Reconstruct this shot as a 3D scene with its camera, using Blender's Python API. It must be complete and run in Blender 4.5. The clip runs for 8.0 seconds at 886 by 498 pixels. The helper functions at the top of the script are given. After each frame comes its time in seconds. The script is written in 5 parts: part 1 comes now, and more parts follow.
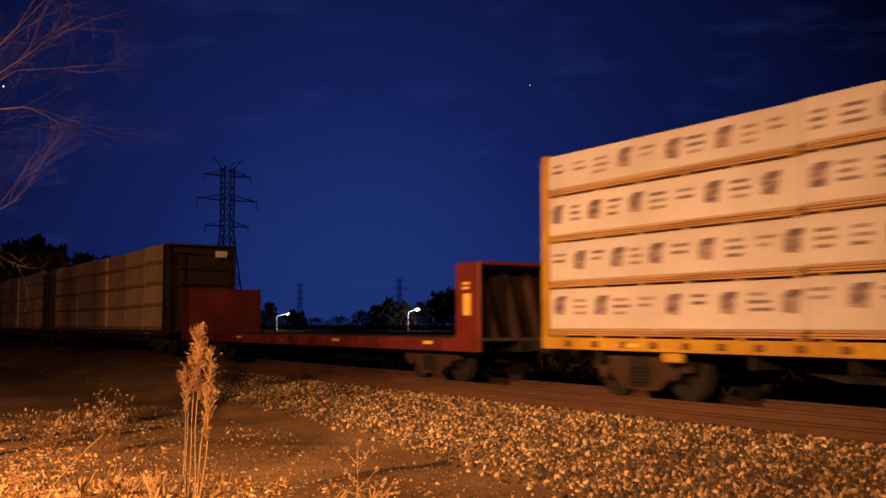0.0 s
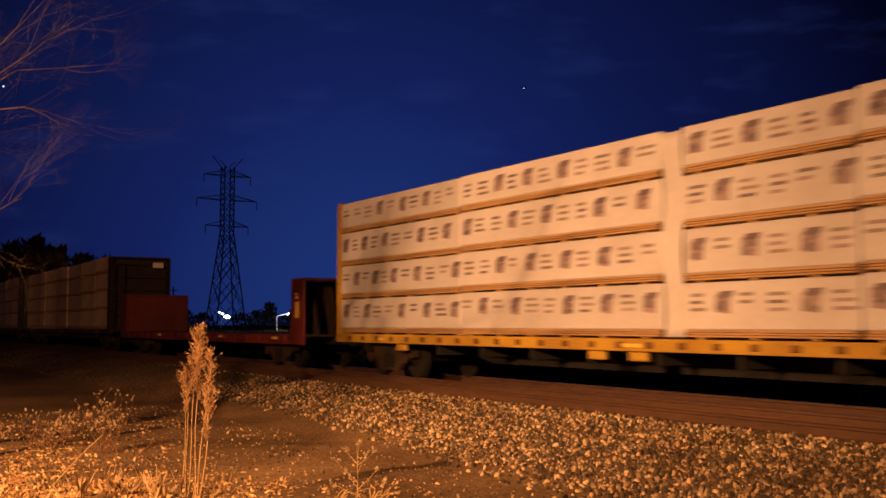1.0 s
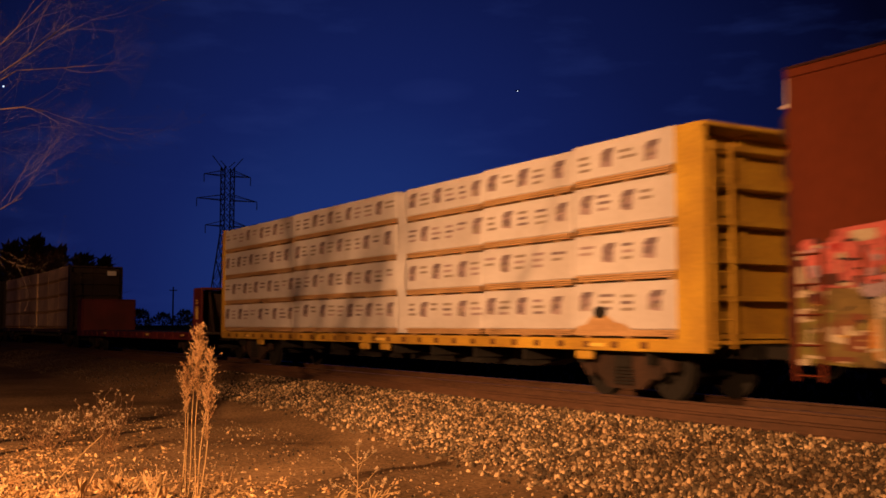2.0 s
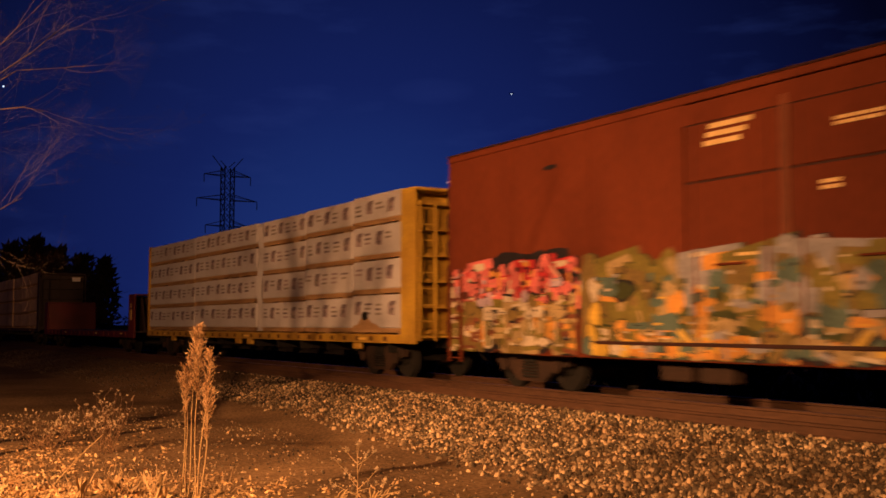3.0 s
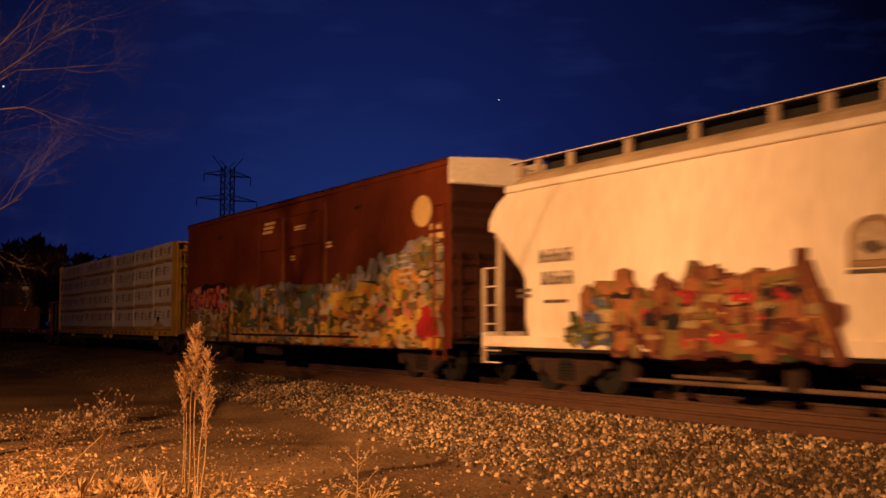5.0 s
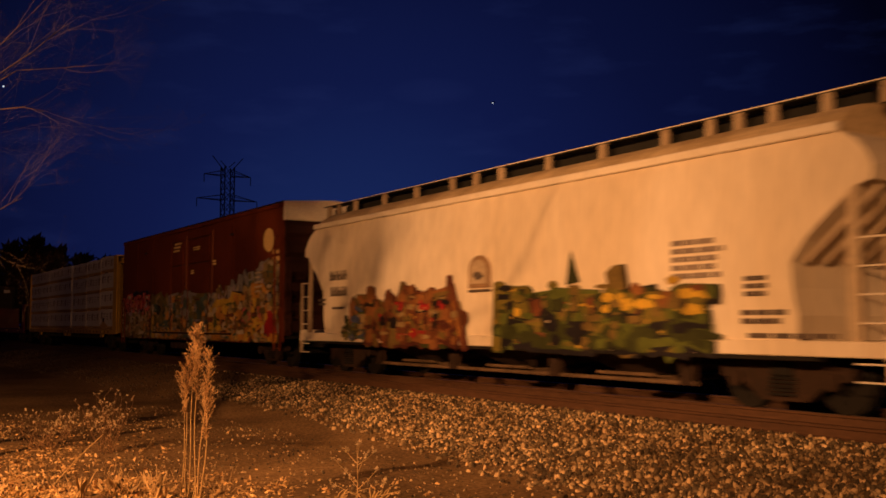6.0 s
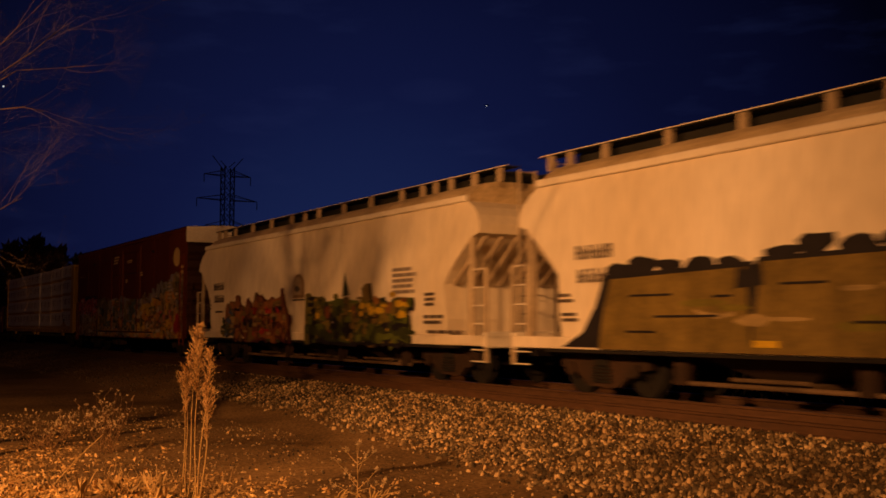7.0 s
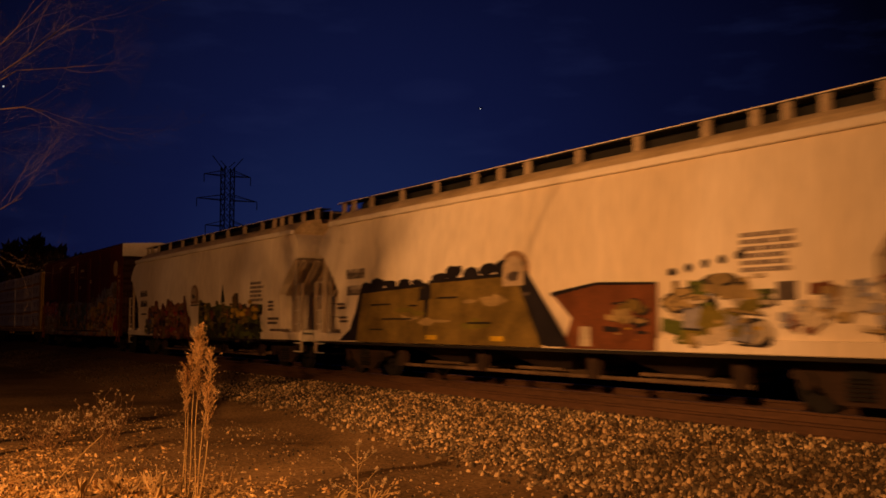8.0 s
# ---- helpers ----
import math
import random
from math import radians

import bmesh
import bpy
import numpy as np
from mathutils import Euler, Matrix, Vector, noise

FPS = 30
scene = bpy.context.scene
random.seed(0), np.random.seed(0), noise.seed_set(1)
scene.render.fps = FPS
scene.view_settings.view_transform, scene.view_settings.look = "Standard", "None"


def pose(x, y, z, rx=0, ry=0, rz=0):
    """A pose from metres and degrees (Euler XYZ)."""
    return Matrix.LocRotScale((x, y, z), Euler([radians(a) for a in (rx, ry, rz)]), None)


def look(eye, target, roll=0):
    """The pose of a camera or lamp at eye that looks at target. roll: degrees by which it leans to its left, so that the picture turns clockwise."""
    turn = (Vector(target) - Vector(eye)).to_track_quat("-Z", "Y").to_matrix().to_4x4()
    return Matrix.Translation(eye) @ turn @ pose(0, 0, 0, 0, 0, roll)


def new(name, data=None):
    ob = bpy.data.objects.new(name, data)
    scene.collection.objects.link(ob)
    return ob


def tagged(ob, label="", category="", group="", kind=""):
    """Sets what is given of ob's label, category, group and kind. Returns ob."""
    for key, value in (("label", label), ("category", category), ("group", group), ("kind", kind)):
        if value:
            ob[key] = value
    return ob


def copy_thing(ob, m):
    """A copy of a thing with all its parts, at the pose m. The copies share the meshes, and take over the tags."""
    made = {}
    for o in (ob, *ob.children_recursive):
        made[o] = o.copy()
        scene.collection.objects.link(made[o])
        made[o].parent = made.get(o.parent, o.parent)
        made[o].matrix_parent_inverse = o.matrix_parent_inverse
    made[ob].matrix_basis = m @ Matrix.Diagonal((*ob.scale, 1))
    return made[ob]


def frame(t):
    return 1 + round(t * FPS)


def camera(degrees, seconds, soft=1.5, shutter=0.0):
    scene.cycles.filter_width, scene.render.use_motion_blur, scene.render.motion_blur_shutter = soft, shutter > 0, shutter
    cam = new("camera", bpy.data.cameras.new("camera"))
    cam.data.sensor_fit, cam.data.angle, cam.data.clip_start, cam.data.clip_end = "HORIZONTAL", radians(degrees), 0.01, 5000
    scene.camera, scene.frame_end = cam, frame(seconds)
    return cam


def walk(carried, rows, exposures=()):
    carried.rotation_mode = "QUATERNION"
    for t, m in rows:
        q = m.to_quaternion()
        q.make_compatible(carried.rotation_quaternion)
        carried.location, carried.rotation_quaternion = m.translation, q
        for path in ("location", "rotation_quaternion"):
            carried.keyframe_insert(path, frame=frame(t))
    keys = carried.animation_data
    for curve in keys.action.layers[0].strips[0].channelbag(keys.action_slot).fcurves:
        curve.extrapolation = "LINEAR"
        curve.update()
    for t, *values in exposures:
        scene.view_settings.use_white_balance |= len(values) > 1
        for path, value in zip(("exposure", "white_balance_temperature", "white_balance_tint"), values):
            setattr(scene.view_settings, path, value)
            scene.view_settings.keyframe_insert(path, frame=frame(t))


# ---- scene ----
# camera: stands still beside the track, x runs along the rails, the train goes towards -x
EYE = Vector((0.0, -13.362, 1.285))
YAW, PITCH = radians(58.979), radians(4.15)
AHEAD = Vector((-math.sin(YAW) * math.cos(PITCH), math.cos(YAW) * math.cos(PITCH), math.sin(PITCH)))
SIDE = Vector((math.cos(YAW), math.sin(YAW), 0.0))
ABOVE = SIDE.cross(AHEAD)
cam = camera(46.11, 8.0, soft=1.6, shutter=0.65)
STAND = look(EYE, EYE + AHEAD * 20, 0)
walk(cam, [(0.0, STAND), (8.0, STAND)],
     exposures=[(0.0, -0.06, 6450, 10), (3.0, -0.06, 6450, 10), (4.5, -0.15, 6550, 10), (5.8, -0.58, 7000, 11), (6.1, -0.74, 7400, 12), (6.5, -0.98, 8500, 13), (8.0, -1.04, 8400, 13)])

# dusk sky: deep blue, a little lighter over the horizon, one thin veil of cloud
world = bpy.data.worlds.new("dusk")
scene.world = world
world.use_nodes = True
wn, wl = world.node_tree.nodes, world.node_tree.links
wn.clear()
w_out = wn.new("ShaderNodeOutputWorld")
w_bg = wn.new("ShaderNodeBackground")
w_co = wn.new("ShaderNodeTexCoord")
w_dot = wn.new("ShaderNodeVectorMath")
w_dot.operation = "DOT_PRODUCT"
w_dot.inputs[1].default_value = (AHEAD + SIDE * -0.075 - ABOVE * 0.06).normalized()
w_ramp = wn.new("ShaderNodeValToRGB")
w_ramp.color_ramp.elements[0].position = 0.86
w_ramp.color_ramp.elements[0].color = (0.0011, 0.0015, 0.0100, 1)
w_ramp.color_ramp.elements[1].position = 1.0
w_ramp.color_ramp.elements[1].color = (0.0115, 0.031, 0.165, 1)
w_mid = w_ramp.color_ramp.elements.new(0.945)
w_mid.color = (0.0043, 0.0083, 0.059, 1)
w_mid = w_ramp.color_ramp.elements.new(0.978)
w_mid.color = (0.0066, 0.0145, 0.100, 1)
w_noise = wn.new("ShaderNodeTexNoise")
w_noise.inputs["Scale"].default_value = 9.0
w_noise.inputs["Detail"].default_value = 6.0
w_map = wn.new("ShaderNodeMapping")
w_map.inputs["Scale"].default_value = (1.0, 1.0, 4.0)
w_cr = wn.new("ShaderNodeValToRGB")
w_cr.color_ramp.elements[0].position, w_cr.color_ramp.elements[1].position = 0.55, 0.8
w_mix = wn.new("ShaderNodeMix")
w_mix.data_type = "RGBA"
w_mix.inputs[7].default_value = (0.022, 0.04, 0.19, 1)
w_mul = wn.new("ShaderNodeMath")
w_mul.operation = "MULTIPLY"
w_mul.inputs[1].default_value = 0.25
wl.new(w_co.outputs["Generated"], w_dot.inputs[0])
wl.new(w_dot.outputs["Value"], w_ramp.inputs[0])
wl.new(w_co.outputs["Generated"], w_map.inputs[0])
wl.new(w_map.outputs[0], w_noise.inputs["Vector"])
wl.new(w_noise.outputs[0], w_cr.inputs[0])
wl.new(w_cr.outputs[0], w_mul.inputs[0])
VEIL = (AHEAD + SIDE * -0.0103 + ABOVE * 0.1515).normalized()
w_lift = wn.new("ShaderNodeVectorMath")
w_lift.operation = "DOT_PRODUCT"
w_lift.inputs[1].default_value = ABOVE
w_off = wn.new("ShaderNodeMath")
w_off.operation = "SUBTRACT"
w_off.inputs[1].default_value = VEIL.dot(ABOVE)
w_squash = wn.new("ShaderNodeVectorMath")
w_squash.operation = "SCALE"
w_squash.inputs[0].default_value = ABOVE * 2.2
w_flat = wn.new("ShaderNodeVectorMath")
w_flat.operation = "ADD"
w_unit = wn.new("ShaderNodeVectorMath")
w_unit.operation = "NORMALIZE"
wl.new(w_co.outputs["Generated"], w_lift.inputs[0])
wl.new(w_lift.outputs["Value"], w_off.inputs[0])
wl.new(w_off.outputs[0], w_squash.inputs["Scale"])
wl.new(w_co.outputs["Generated"], w_flat.inputs[0])
wl.new(w_squash.outputs[0], w_flat.inputs[1])
wl.new(w_flat.outputs[0], w_unit.inputs[0])
w_near = wn.new("ShaderNodeVectorMath")
w_near.operation = "DOT_PRODUCT"
w_near.inputs[1].default_value = VEIL
w_fade = wn.new("ShaderNodeMapRange")
w_fade.inputs[1].default_value, w_fade.inputs[2].default_value = 0.9991, 1.0
w_fade.inputs[3].default_value, w_fade.inputs[4].default_value = 0.0, 0.42
w_veil = wn.new("ShaderNodeMath")
w_veil.operation = "MULTIPLY_ADD"
wl.new(w_unit.outputs[0], w_near.inputs[0])
wl.new(w_near.outputs["Value"], w_fade.inputs[0])
wl.new(w_fade.outputs[0], w_veil.inputs[0])
wl.new(w_noise.outputs[0], w_veil.inputs[1])
wl.new(w_mul.outputs[0], w_veil.inputs[2])
wl.new(w_veil.outputs[0], w_mix.inputs[0])
wl.new(w_ramp.outputs[0], w_mix.inputs[6])
wl.new(w_mix.outputs[2], w_bg.inputs[0])
wl.new(w_bg.outputs[0], w_out.inputs[0])
w_bg.inputs[1].default_value = 1.0

# two sodium street lights behind the camera; an added unseen wall keeps the second off the line further along


def sodium(place, aim, watts, degrees, size=0.12):
    data = bpy.data.lights.new("sodium_light", "SPOT")
    data.energy, data.color, data.shadow_soft_size = watts, (1.0, 0.45, 0.17), size
    data.spot_size, data.spot_blend = radians(degrees), 1.0
    new("sodium_light", data).matrix_basis = look(place, aim)


sodium(Vector((-9.2, -21.1, 6.2)), Vector((-18.0, -9.5, 0.0)), 28500, 94, 0.13)
sodium(Vector((8.0, -25.0, 8.0)), Vector((-12.0, -4.0, 0.5)), 29500, 130)

# ---------------------------------------------------------------- materials


def mat(name, a, b=None, rough=0.7, metal=0.0, coarse=1.2, fine=30.0, bump=0.15, grain=0.25, island=0.0, obj=0.0, stretch=(1, 1, 1), glow=0.0, spec=0.4, skew=1.0):
    """Two-tone surface: a wanders into b in large patches, a finer grain lies over both, with a slight relief."""
    b = b or tuple(c * 0.72 for c in a)
    m = bpy.data.materials.new(name)
    m.use_nodes = True
    n, l = m.node_tree.nodes, m.node_tree.links
    s = n["Principled BSDF"]
    s.inputs["Roughness"].default_value, s.inputs["Metallic"].default_value = rough, metal
    s.inputs["Specular IOR Level"].default_value = spec
    if glow:
        s.inputs["Base Color"].default_value = (*a, 1)
        s.inputs["Emission Color"].default_value = (*a, 1)
        s.inputs["Emission Strength"].default_value = glow
        return m
    co, mp = n.new("ShaderNodeTexCoord"), n.new("ShaderNodeMapping")
    mp.inputs["Scale"].default_value = stretch
    l.new(co.outputs["Object"], mp.inputs[0])
    n1, n2 = n.new("ShaderNodeTexNoise"), n.new("ShaderNodeTexNoise")
    for node, sc in ((n1, coarse), (n2, fine)):
        node.inputs["Scale"].default_value, node.inputs["Detail"].default_value = sc, 5
        l.new(mp.outputs[0], node.inputs["Vector"])
    cr = n.new("ShaderNodeValToRGB")
    cr.color_ramp.elements[0].position, cr.color_ramp.elements[1].position = 0.35, 0.68
    l.new(n1.outputs[0], cr.inputs[0])
    mix = n.new("ShaderNodeMix")
    mix.data_type = "RGBA"
    mix.inputs[6].default_value, mix.inputs[7].default_value = (*a, 1), (*b, 1)
    l.new(cr.outputs[0], mix.inputs[0])
    rng = n.new("ShaderNodeMapRange")
    rng.inputs[1].default_value, rng.inputs[2].default_value = 0.25, 0.75
    rng.inputs[3].default_value, rng.inputs[4].default_value = 1 - grain, 1 + grain
    l.new(n2.outputs[0], rng.inputs[0])
    hsv = n.new("ShaderNodeHueSaturation")
    l.new(mix.outputs[2], hsv.inputs["Color"])
    value = rng.outputs[0]
    for amount, node, slot in ((island, "ShaderNodeNewGeometry", "Random Per Island"), (obj, "ShaderNodeObjectInfo", "Random")):
        if amount:
            src, r2, mu = n.new(node), n.new("ShaderNodeMapRange"), n.new("ShaderNodeMath")
            mu.operation = "MULTIPLY"
            r2.inputs[3].default_value, r2.inputs[4].default_value = 1 - amount, 1 + amount
            pw = n.new("ShaderNodeMath")
            pw.operation = "POWER"
            pw.inputs[1].default_value = skew
            l.new(src.outputs[slot], pw.inputs[0])
            l.new(pw.outputs[0], r2.inputs[0])
            l.new(value, mu.inputs[0])
            l.new(r2.outputs[0], mu.inputs[1])
            value = mu.outputs[0]
    l.new(value, hsv.inputs["Value"])
    l.new(hsv.outputs[0], s.inputs["Base Color"])
    if bump:
        bp = n.new("ShaderNodeBump")
        bp.inputs["Strength"].default_value, bp.inputs["Distance"].default_value = bump, 0.02
        l.new(n2.outputs[0], bp.inputs["Height"])
        l.new(bp.outputs[0], s.inputs["Normal"])
    return m


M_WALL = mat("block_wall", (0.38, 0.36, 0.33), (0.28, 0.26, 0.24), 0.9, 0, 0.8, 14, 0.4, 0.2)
M_DIRT = mat("dirt", (0.235, 0.150, 0.080), (0.125, 0.081, 0.047), 1.0, 0, 0.35, 18, 0.6, 0.5, spec=0.0)
M_STONE = mat("ballast_stone", (0.46, 0.33, 0.185), (0.29, 0.19, 0.10), 0.9, 0, 0.9, 60, 0.3, 0.25, island=0.86, skew=2.8)
M_RAIL = mat("rail_rust", (0.105, 0.05, 0.026), (0.07, 0.034, 0.019), 0.75, 0.1, 0.8, 25, 0.2, 0.25, stretch=(0.15, 1, 1))
M_RAILTOP = mat("rail_polished", (0.42, 0.4, 0.38), (0.3, 0.27, 0.24), 0.3, 0.9, 0.6, 40, 0.05, 0.15)
M_TIE = mat("creosoted_wood", (0.07, 0.05, 0.036), (0.035, 0.026, 0.02), 0.9, 0, 2, 30, 0.5, 0.4, obj=0.35, stretch=(1, 0.15, 1))
M_WRAP = mat("white_lumber_wrap", (0.63, 0.61, 0.635), (0.52, 0.49, 0.50), 0.5, 0, 0.6, 9, 0.25, 0.06, obj=0.05)
M_WRAPGREY = mat("grey_lumber_wrap", (0.80, 0.56, 0.33), (0.42, 0.28, 0.17), 0.6, 0, 0.4, 9, 0.25, 0.15, obj=0.12)
M_INK = mat("printed_ink", (0.13, 0.095, 0.12), (0.22, 0.17, 0.18), 0.6, 0, 4, 30, 0, 0.3)
M_INKPALE = mat("worn_printed_ink", (0.27, 0.20, 0.24), (0.40, 0.31, 0.31), 0.6, 0, 5, 30, 0, 0.3)
M_BLACKINK = mat("stencil_ink", (0.07, 0.055, 0.05), (0.13, 0.1, 0.08), 0.6, 0, 4, 30, 0, 0.3)
M_INKSOFT = mat("faint_printed_ink", (0.22, 0.185, 0.17), (0.30, 0.25, 0.21), 0.6, 0, 4, 30, 0, 0.2)
M_WOOD = mat("bare_lumber", (0.46, 0.29, 0.135), (0.28, 0.16, 0.07), 0.75, 0, 1.5, 30, 0.3, 0.25, stretch=(0.3, 1, 3), island=0.25)
M_YELLOW = mat("yellow_car_paint", (0.55, 0.34, 0.04), (0.34, 0.19, 0.03), 0.5, 0, 0.8, 22, 0.15, 0.2)
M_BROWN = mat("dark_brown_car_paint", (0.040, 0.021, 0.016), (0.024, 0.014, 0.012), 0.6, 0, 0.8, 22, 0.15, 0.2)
M_RED = mat("red_flatcar_paint", (0.155, 0.022, 0.018), (0.09, 0.015, 0.013), 0.55, 0, 0.8, 22, 0.15, 0.25)
M_BOX = mat("boxcar_red_brown_paint", (0.155, 0.035, 0.0138), (0.092, 0.0215, 0.0105), 0.6, 0, 0.45, 16, 0.12, 0.18, stretch=(1, 1, 0.35), spec=0.12)
M_POST = mat("rust_streaked_post", (0.19, 0.056, 0.021), (0.135, 0.036, 0.015), 0.65, 0, 0.8, 16, 0.15, 0.2, stretch=(1, 1, 0.3))
# darkened copy of the boxcar paint: shade on ends, roof and recesses, by colour
M_BOXSHADE = mat("shaded_boxcar_paint", (0.045, 0.014, 0.009), (0.026, 0.010, 0.008), 0.6, 0, 0.6, 16, 0.15, 0.25)
M_CREAM = mat("cream_paint", (0.88, 0.83, 0.74), (0.74, 0.67, 0.56), 0.5, 0, 1, 20, 0.1, 0.12)
M_HOP = mat("pale_hopper_paint", (0.90, 0.82, 0.70), (0.73, 0.63, 0.49), 0.5, 0, 0.35, 9, 0.08, 0.12, stretch=(1, 1, 0.22))
M_HOPLIGHT = mat("light_hopper_flange", (0.86, 0.80, 0.70), (0.76, 0.68, 0.56), 0.5, 0, 0.6, 12, 0.08, 0.1)
M_HOPDIRT = mat("soiled_hopper_paint", (0.52, 0.42, 0.30), (0.34, 0.26, 0.18), 0.65, 0, 0.6, 14, 0.15, 0.2)
M_HOPROOF = mat("dusty_roof_paint", (0.66, 0.52, 0.33), (0.42, 0.31, 0.18), 0.6, 0, 1.4, 14, 0.15, 0.25)
M_LOGO = mat("brown_logo_paint", (0.33, 0.21, 0.12), (0.25, 0.16, 0.09), 0.6, 0, 3, 25, 0, 0.25)
M_GATE = mat("worn_gate_steel", (0.20, 0.13, 0.08), (0.10, 0.065, 0.04), 0.7, 0.1, 1.2, 20, 0.2, 0.4)
# grime and rust, darkened further to stand in for shade under the cars
M_STEEL = mat("shaded_grimy_steel", (0.010, 0.0078, 0.0063), (0.007, 0.0056, 0.0045), 0.85, 0.0, 2, 25, 0.3, 0.4)
M_RUSTY = mat("shaded_rusty_steel", (0.045, 0.022, 0.013), (0.022, 0.012, 0.008), 0.9, 0.0, 1.5, 25, 0.3, 0.4)
# near black in place of the shade between roof and walkway
M_HATCH = mat("shaded_hatch_steel", (0.020, 0.020, 0.019), (0.012, 0.012, 0.011), 0.8, 0, 1.5, 25, 0.2, 0.3)
# darker ballast colour in place of the shade further along the bank
M_SHADESTONE = mat("shaded_ballast", (0.10, 0.066, 0.037), (0.06, 0.04, 0.024), 0.95, 0, 0.9, 60, 0.3, 0.3, island=0.6)
M_WINCH = mat("rusty_winch", (0.17, 0.075, 0.02), (0.10, 0.045, 0.014), 0.7, 0.1, 3, 30, 0.2, 0.3)
M_EMBLEM = mat("faded_emblem", (0.74, 0.54, 0.25), (0.62, 0.43, 0.18), 0.5, 0, 3, 40, 0, 0.15)
M_REFL = mat("reflector_yellow", (0.85, 0.6, 0.14), (0.75, 0.5, 0.1), 0.3, 0, 5, 50, 0, 0.1)
M_TOWER = mat("galvanised_tower", (0.16, 0.16, 0.17), (0.12, 0.12, 0.13), 0.6, 0.4, 0.2, 4, 0, 0.15)
M_BARK = mat("bark", (0.062, 0.042, 0.030), (0.036, 0.025, 0.019), 0.9, 0, 3, 40, 0.5, 0.35)
M_WOODS = mat("far_twigs", (0.055, 0.045, 0.036), (0.030, 0.026, 0.020), 0.95, 0, 0.3, 3, 0, 0.3, island=0.3)
M_BRUSH = mat("dark_brush", (0.016, 0.015, 0.012), (0.010, 0.011, 0.009), 0.95, 0, 0.3, 3, 0, 0.3, island=0.3)
M_LEAF = mat("dead_leaf", (0.60, 0.40, 0.19), (0.38, 0.22, 0.09), 0.8, 0, 3, 30, 0.3, 0.3, island=0.5)
M_STRAW = mat("dry_straw", (0.45, 0.30, 0.14), (0.33, 0.21, 0.09), 0.75, 0, 4, 40, 0.1, 0.25, island=0.3)
M_SEED = mat("dry_seed_head", (0.50, 0.32, 0.16), (0.36, 0.22, 0.10), 0.85, 0, 8, 60, 0.2, 0.3, island=0.4)
M_TWIG = mat("brown_dry_stems", (0.21, 0.115, 0.055), (0.13, 0.07, 0.035), 0.85, 0, 8, 60, 0.2, 0.3, island=0.4)
M_FLUFF = mat("pale_seed_fluff", (0.56, 0.43, 0.27), (0.42, 0.31, 0.18), 0.85, 0, 8, 60, 0.2, 0.2, island=0.3)
M_POLE = mat("lit_steel_pole", (0.75, 0.75, 0.78), (0.6, 0.6, 0.62), 0.5, 0.2, 1, 10, 0, 0.1)
M_GLOW = mat("lamp_glow", (1.0, 0.97, 0.9), glow=10.0)
M_STAR = mat("point_of_light", (0.75, 0.85, 1.0), glow=2.0)
GRAFF = {k: mat("spray_" + k, tuple(v * 0.85 for v in c), tuple(v * 0.5 for v in c), 0.55, 0, 2.2, 20, 0, 0.25) for k, c in {
    "black": (0.02, 0.017, 0.022), "cream": (0.66, 0.56, 0.42), "orange": (0.74, 0.345, 0.07), "yellow": (0.80, 0.52, 0.08),
    "pink": (0.72, 0.17, 0.16), "lilac": (0.46, 0.36, 0.46), "copper": (0.36, 0.15, 0.055), "maroon": (0.12, 0.032, 0.022), "moss": (0.055, 0.065, 0.02), "red": (0.48, 0.03, 0.035), "green": (0.13, 0.16, 0.035), "teal": (0.11, 0.17, 0.145),
    "grey": (0.34, 0.33, 0.36), "olive": (0.22, 0.18, 0.04), "gold": (0.24, 0.165, 0.052), "rust": (0.22, 0.075, 0.035),
    "sand": (0.45, 0.33, 0.16), "blue": (0.10, 0.14, 0.30), "purple": (0.20, 0.10, 0.22)}.items()}

# ---------------------------------------------------------------- mesh helpers


def part(name, bm, material, parent, label=""):
    me = bpy.data.meshes.new(name)
    bm.to_mesh(me)
    bm.free()
    for m in (material if isinstance(material, (list, tuple)) else [material]):
        me.materials.append(m)
    ob = new(name, me)
    ob.parent = parent
    return tagged(ob, label)


def raw(name, verts, faces, material, parent=None, label="", smooth=False):
    me = bpy.data.meshes.new(name)
    me.from_pydata(verts, [], faces)
    me.materials.append(material)
    if smooth:
        me.polygons.foreach_set("use_smooth", [True] * len(me.polygons))
    ob = new(name, me)
    if parent:
        ob.parent = parent
    return tagged(ob, label)


def box(bm, x0, x1, y0, y1, z0, z1, bevel=0.0, mi=0):
    r = bmesh.ops.create_cube(bm, size=1, matrix=Matrix.LocRotScale(((x0 + x1) / 2, (y0 + y1) / 2, (z0 + z1) / 2), None, (abs(x1 - x0), abs(y1 - y0), abs(z1 - z0))))
    faces = {f for v in r["verts"] for f in v.link_faces}
    for f in faces:
        f.material_index = mi
    if bevel:
        edges = {e for v in r["verts"] for e in v.link_edges}
        bmesh.ops.bevel(bm, geom=list(edges), offset=bevel, segments=1, affect="EDGES", material=mi)
    return bm


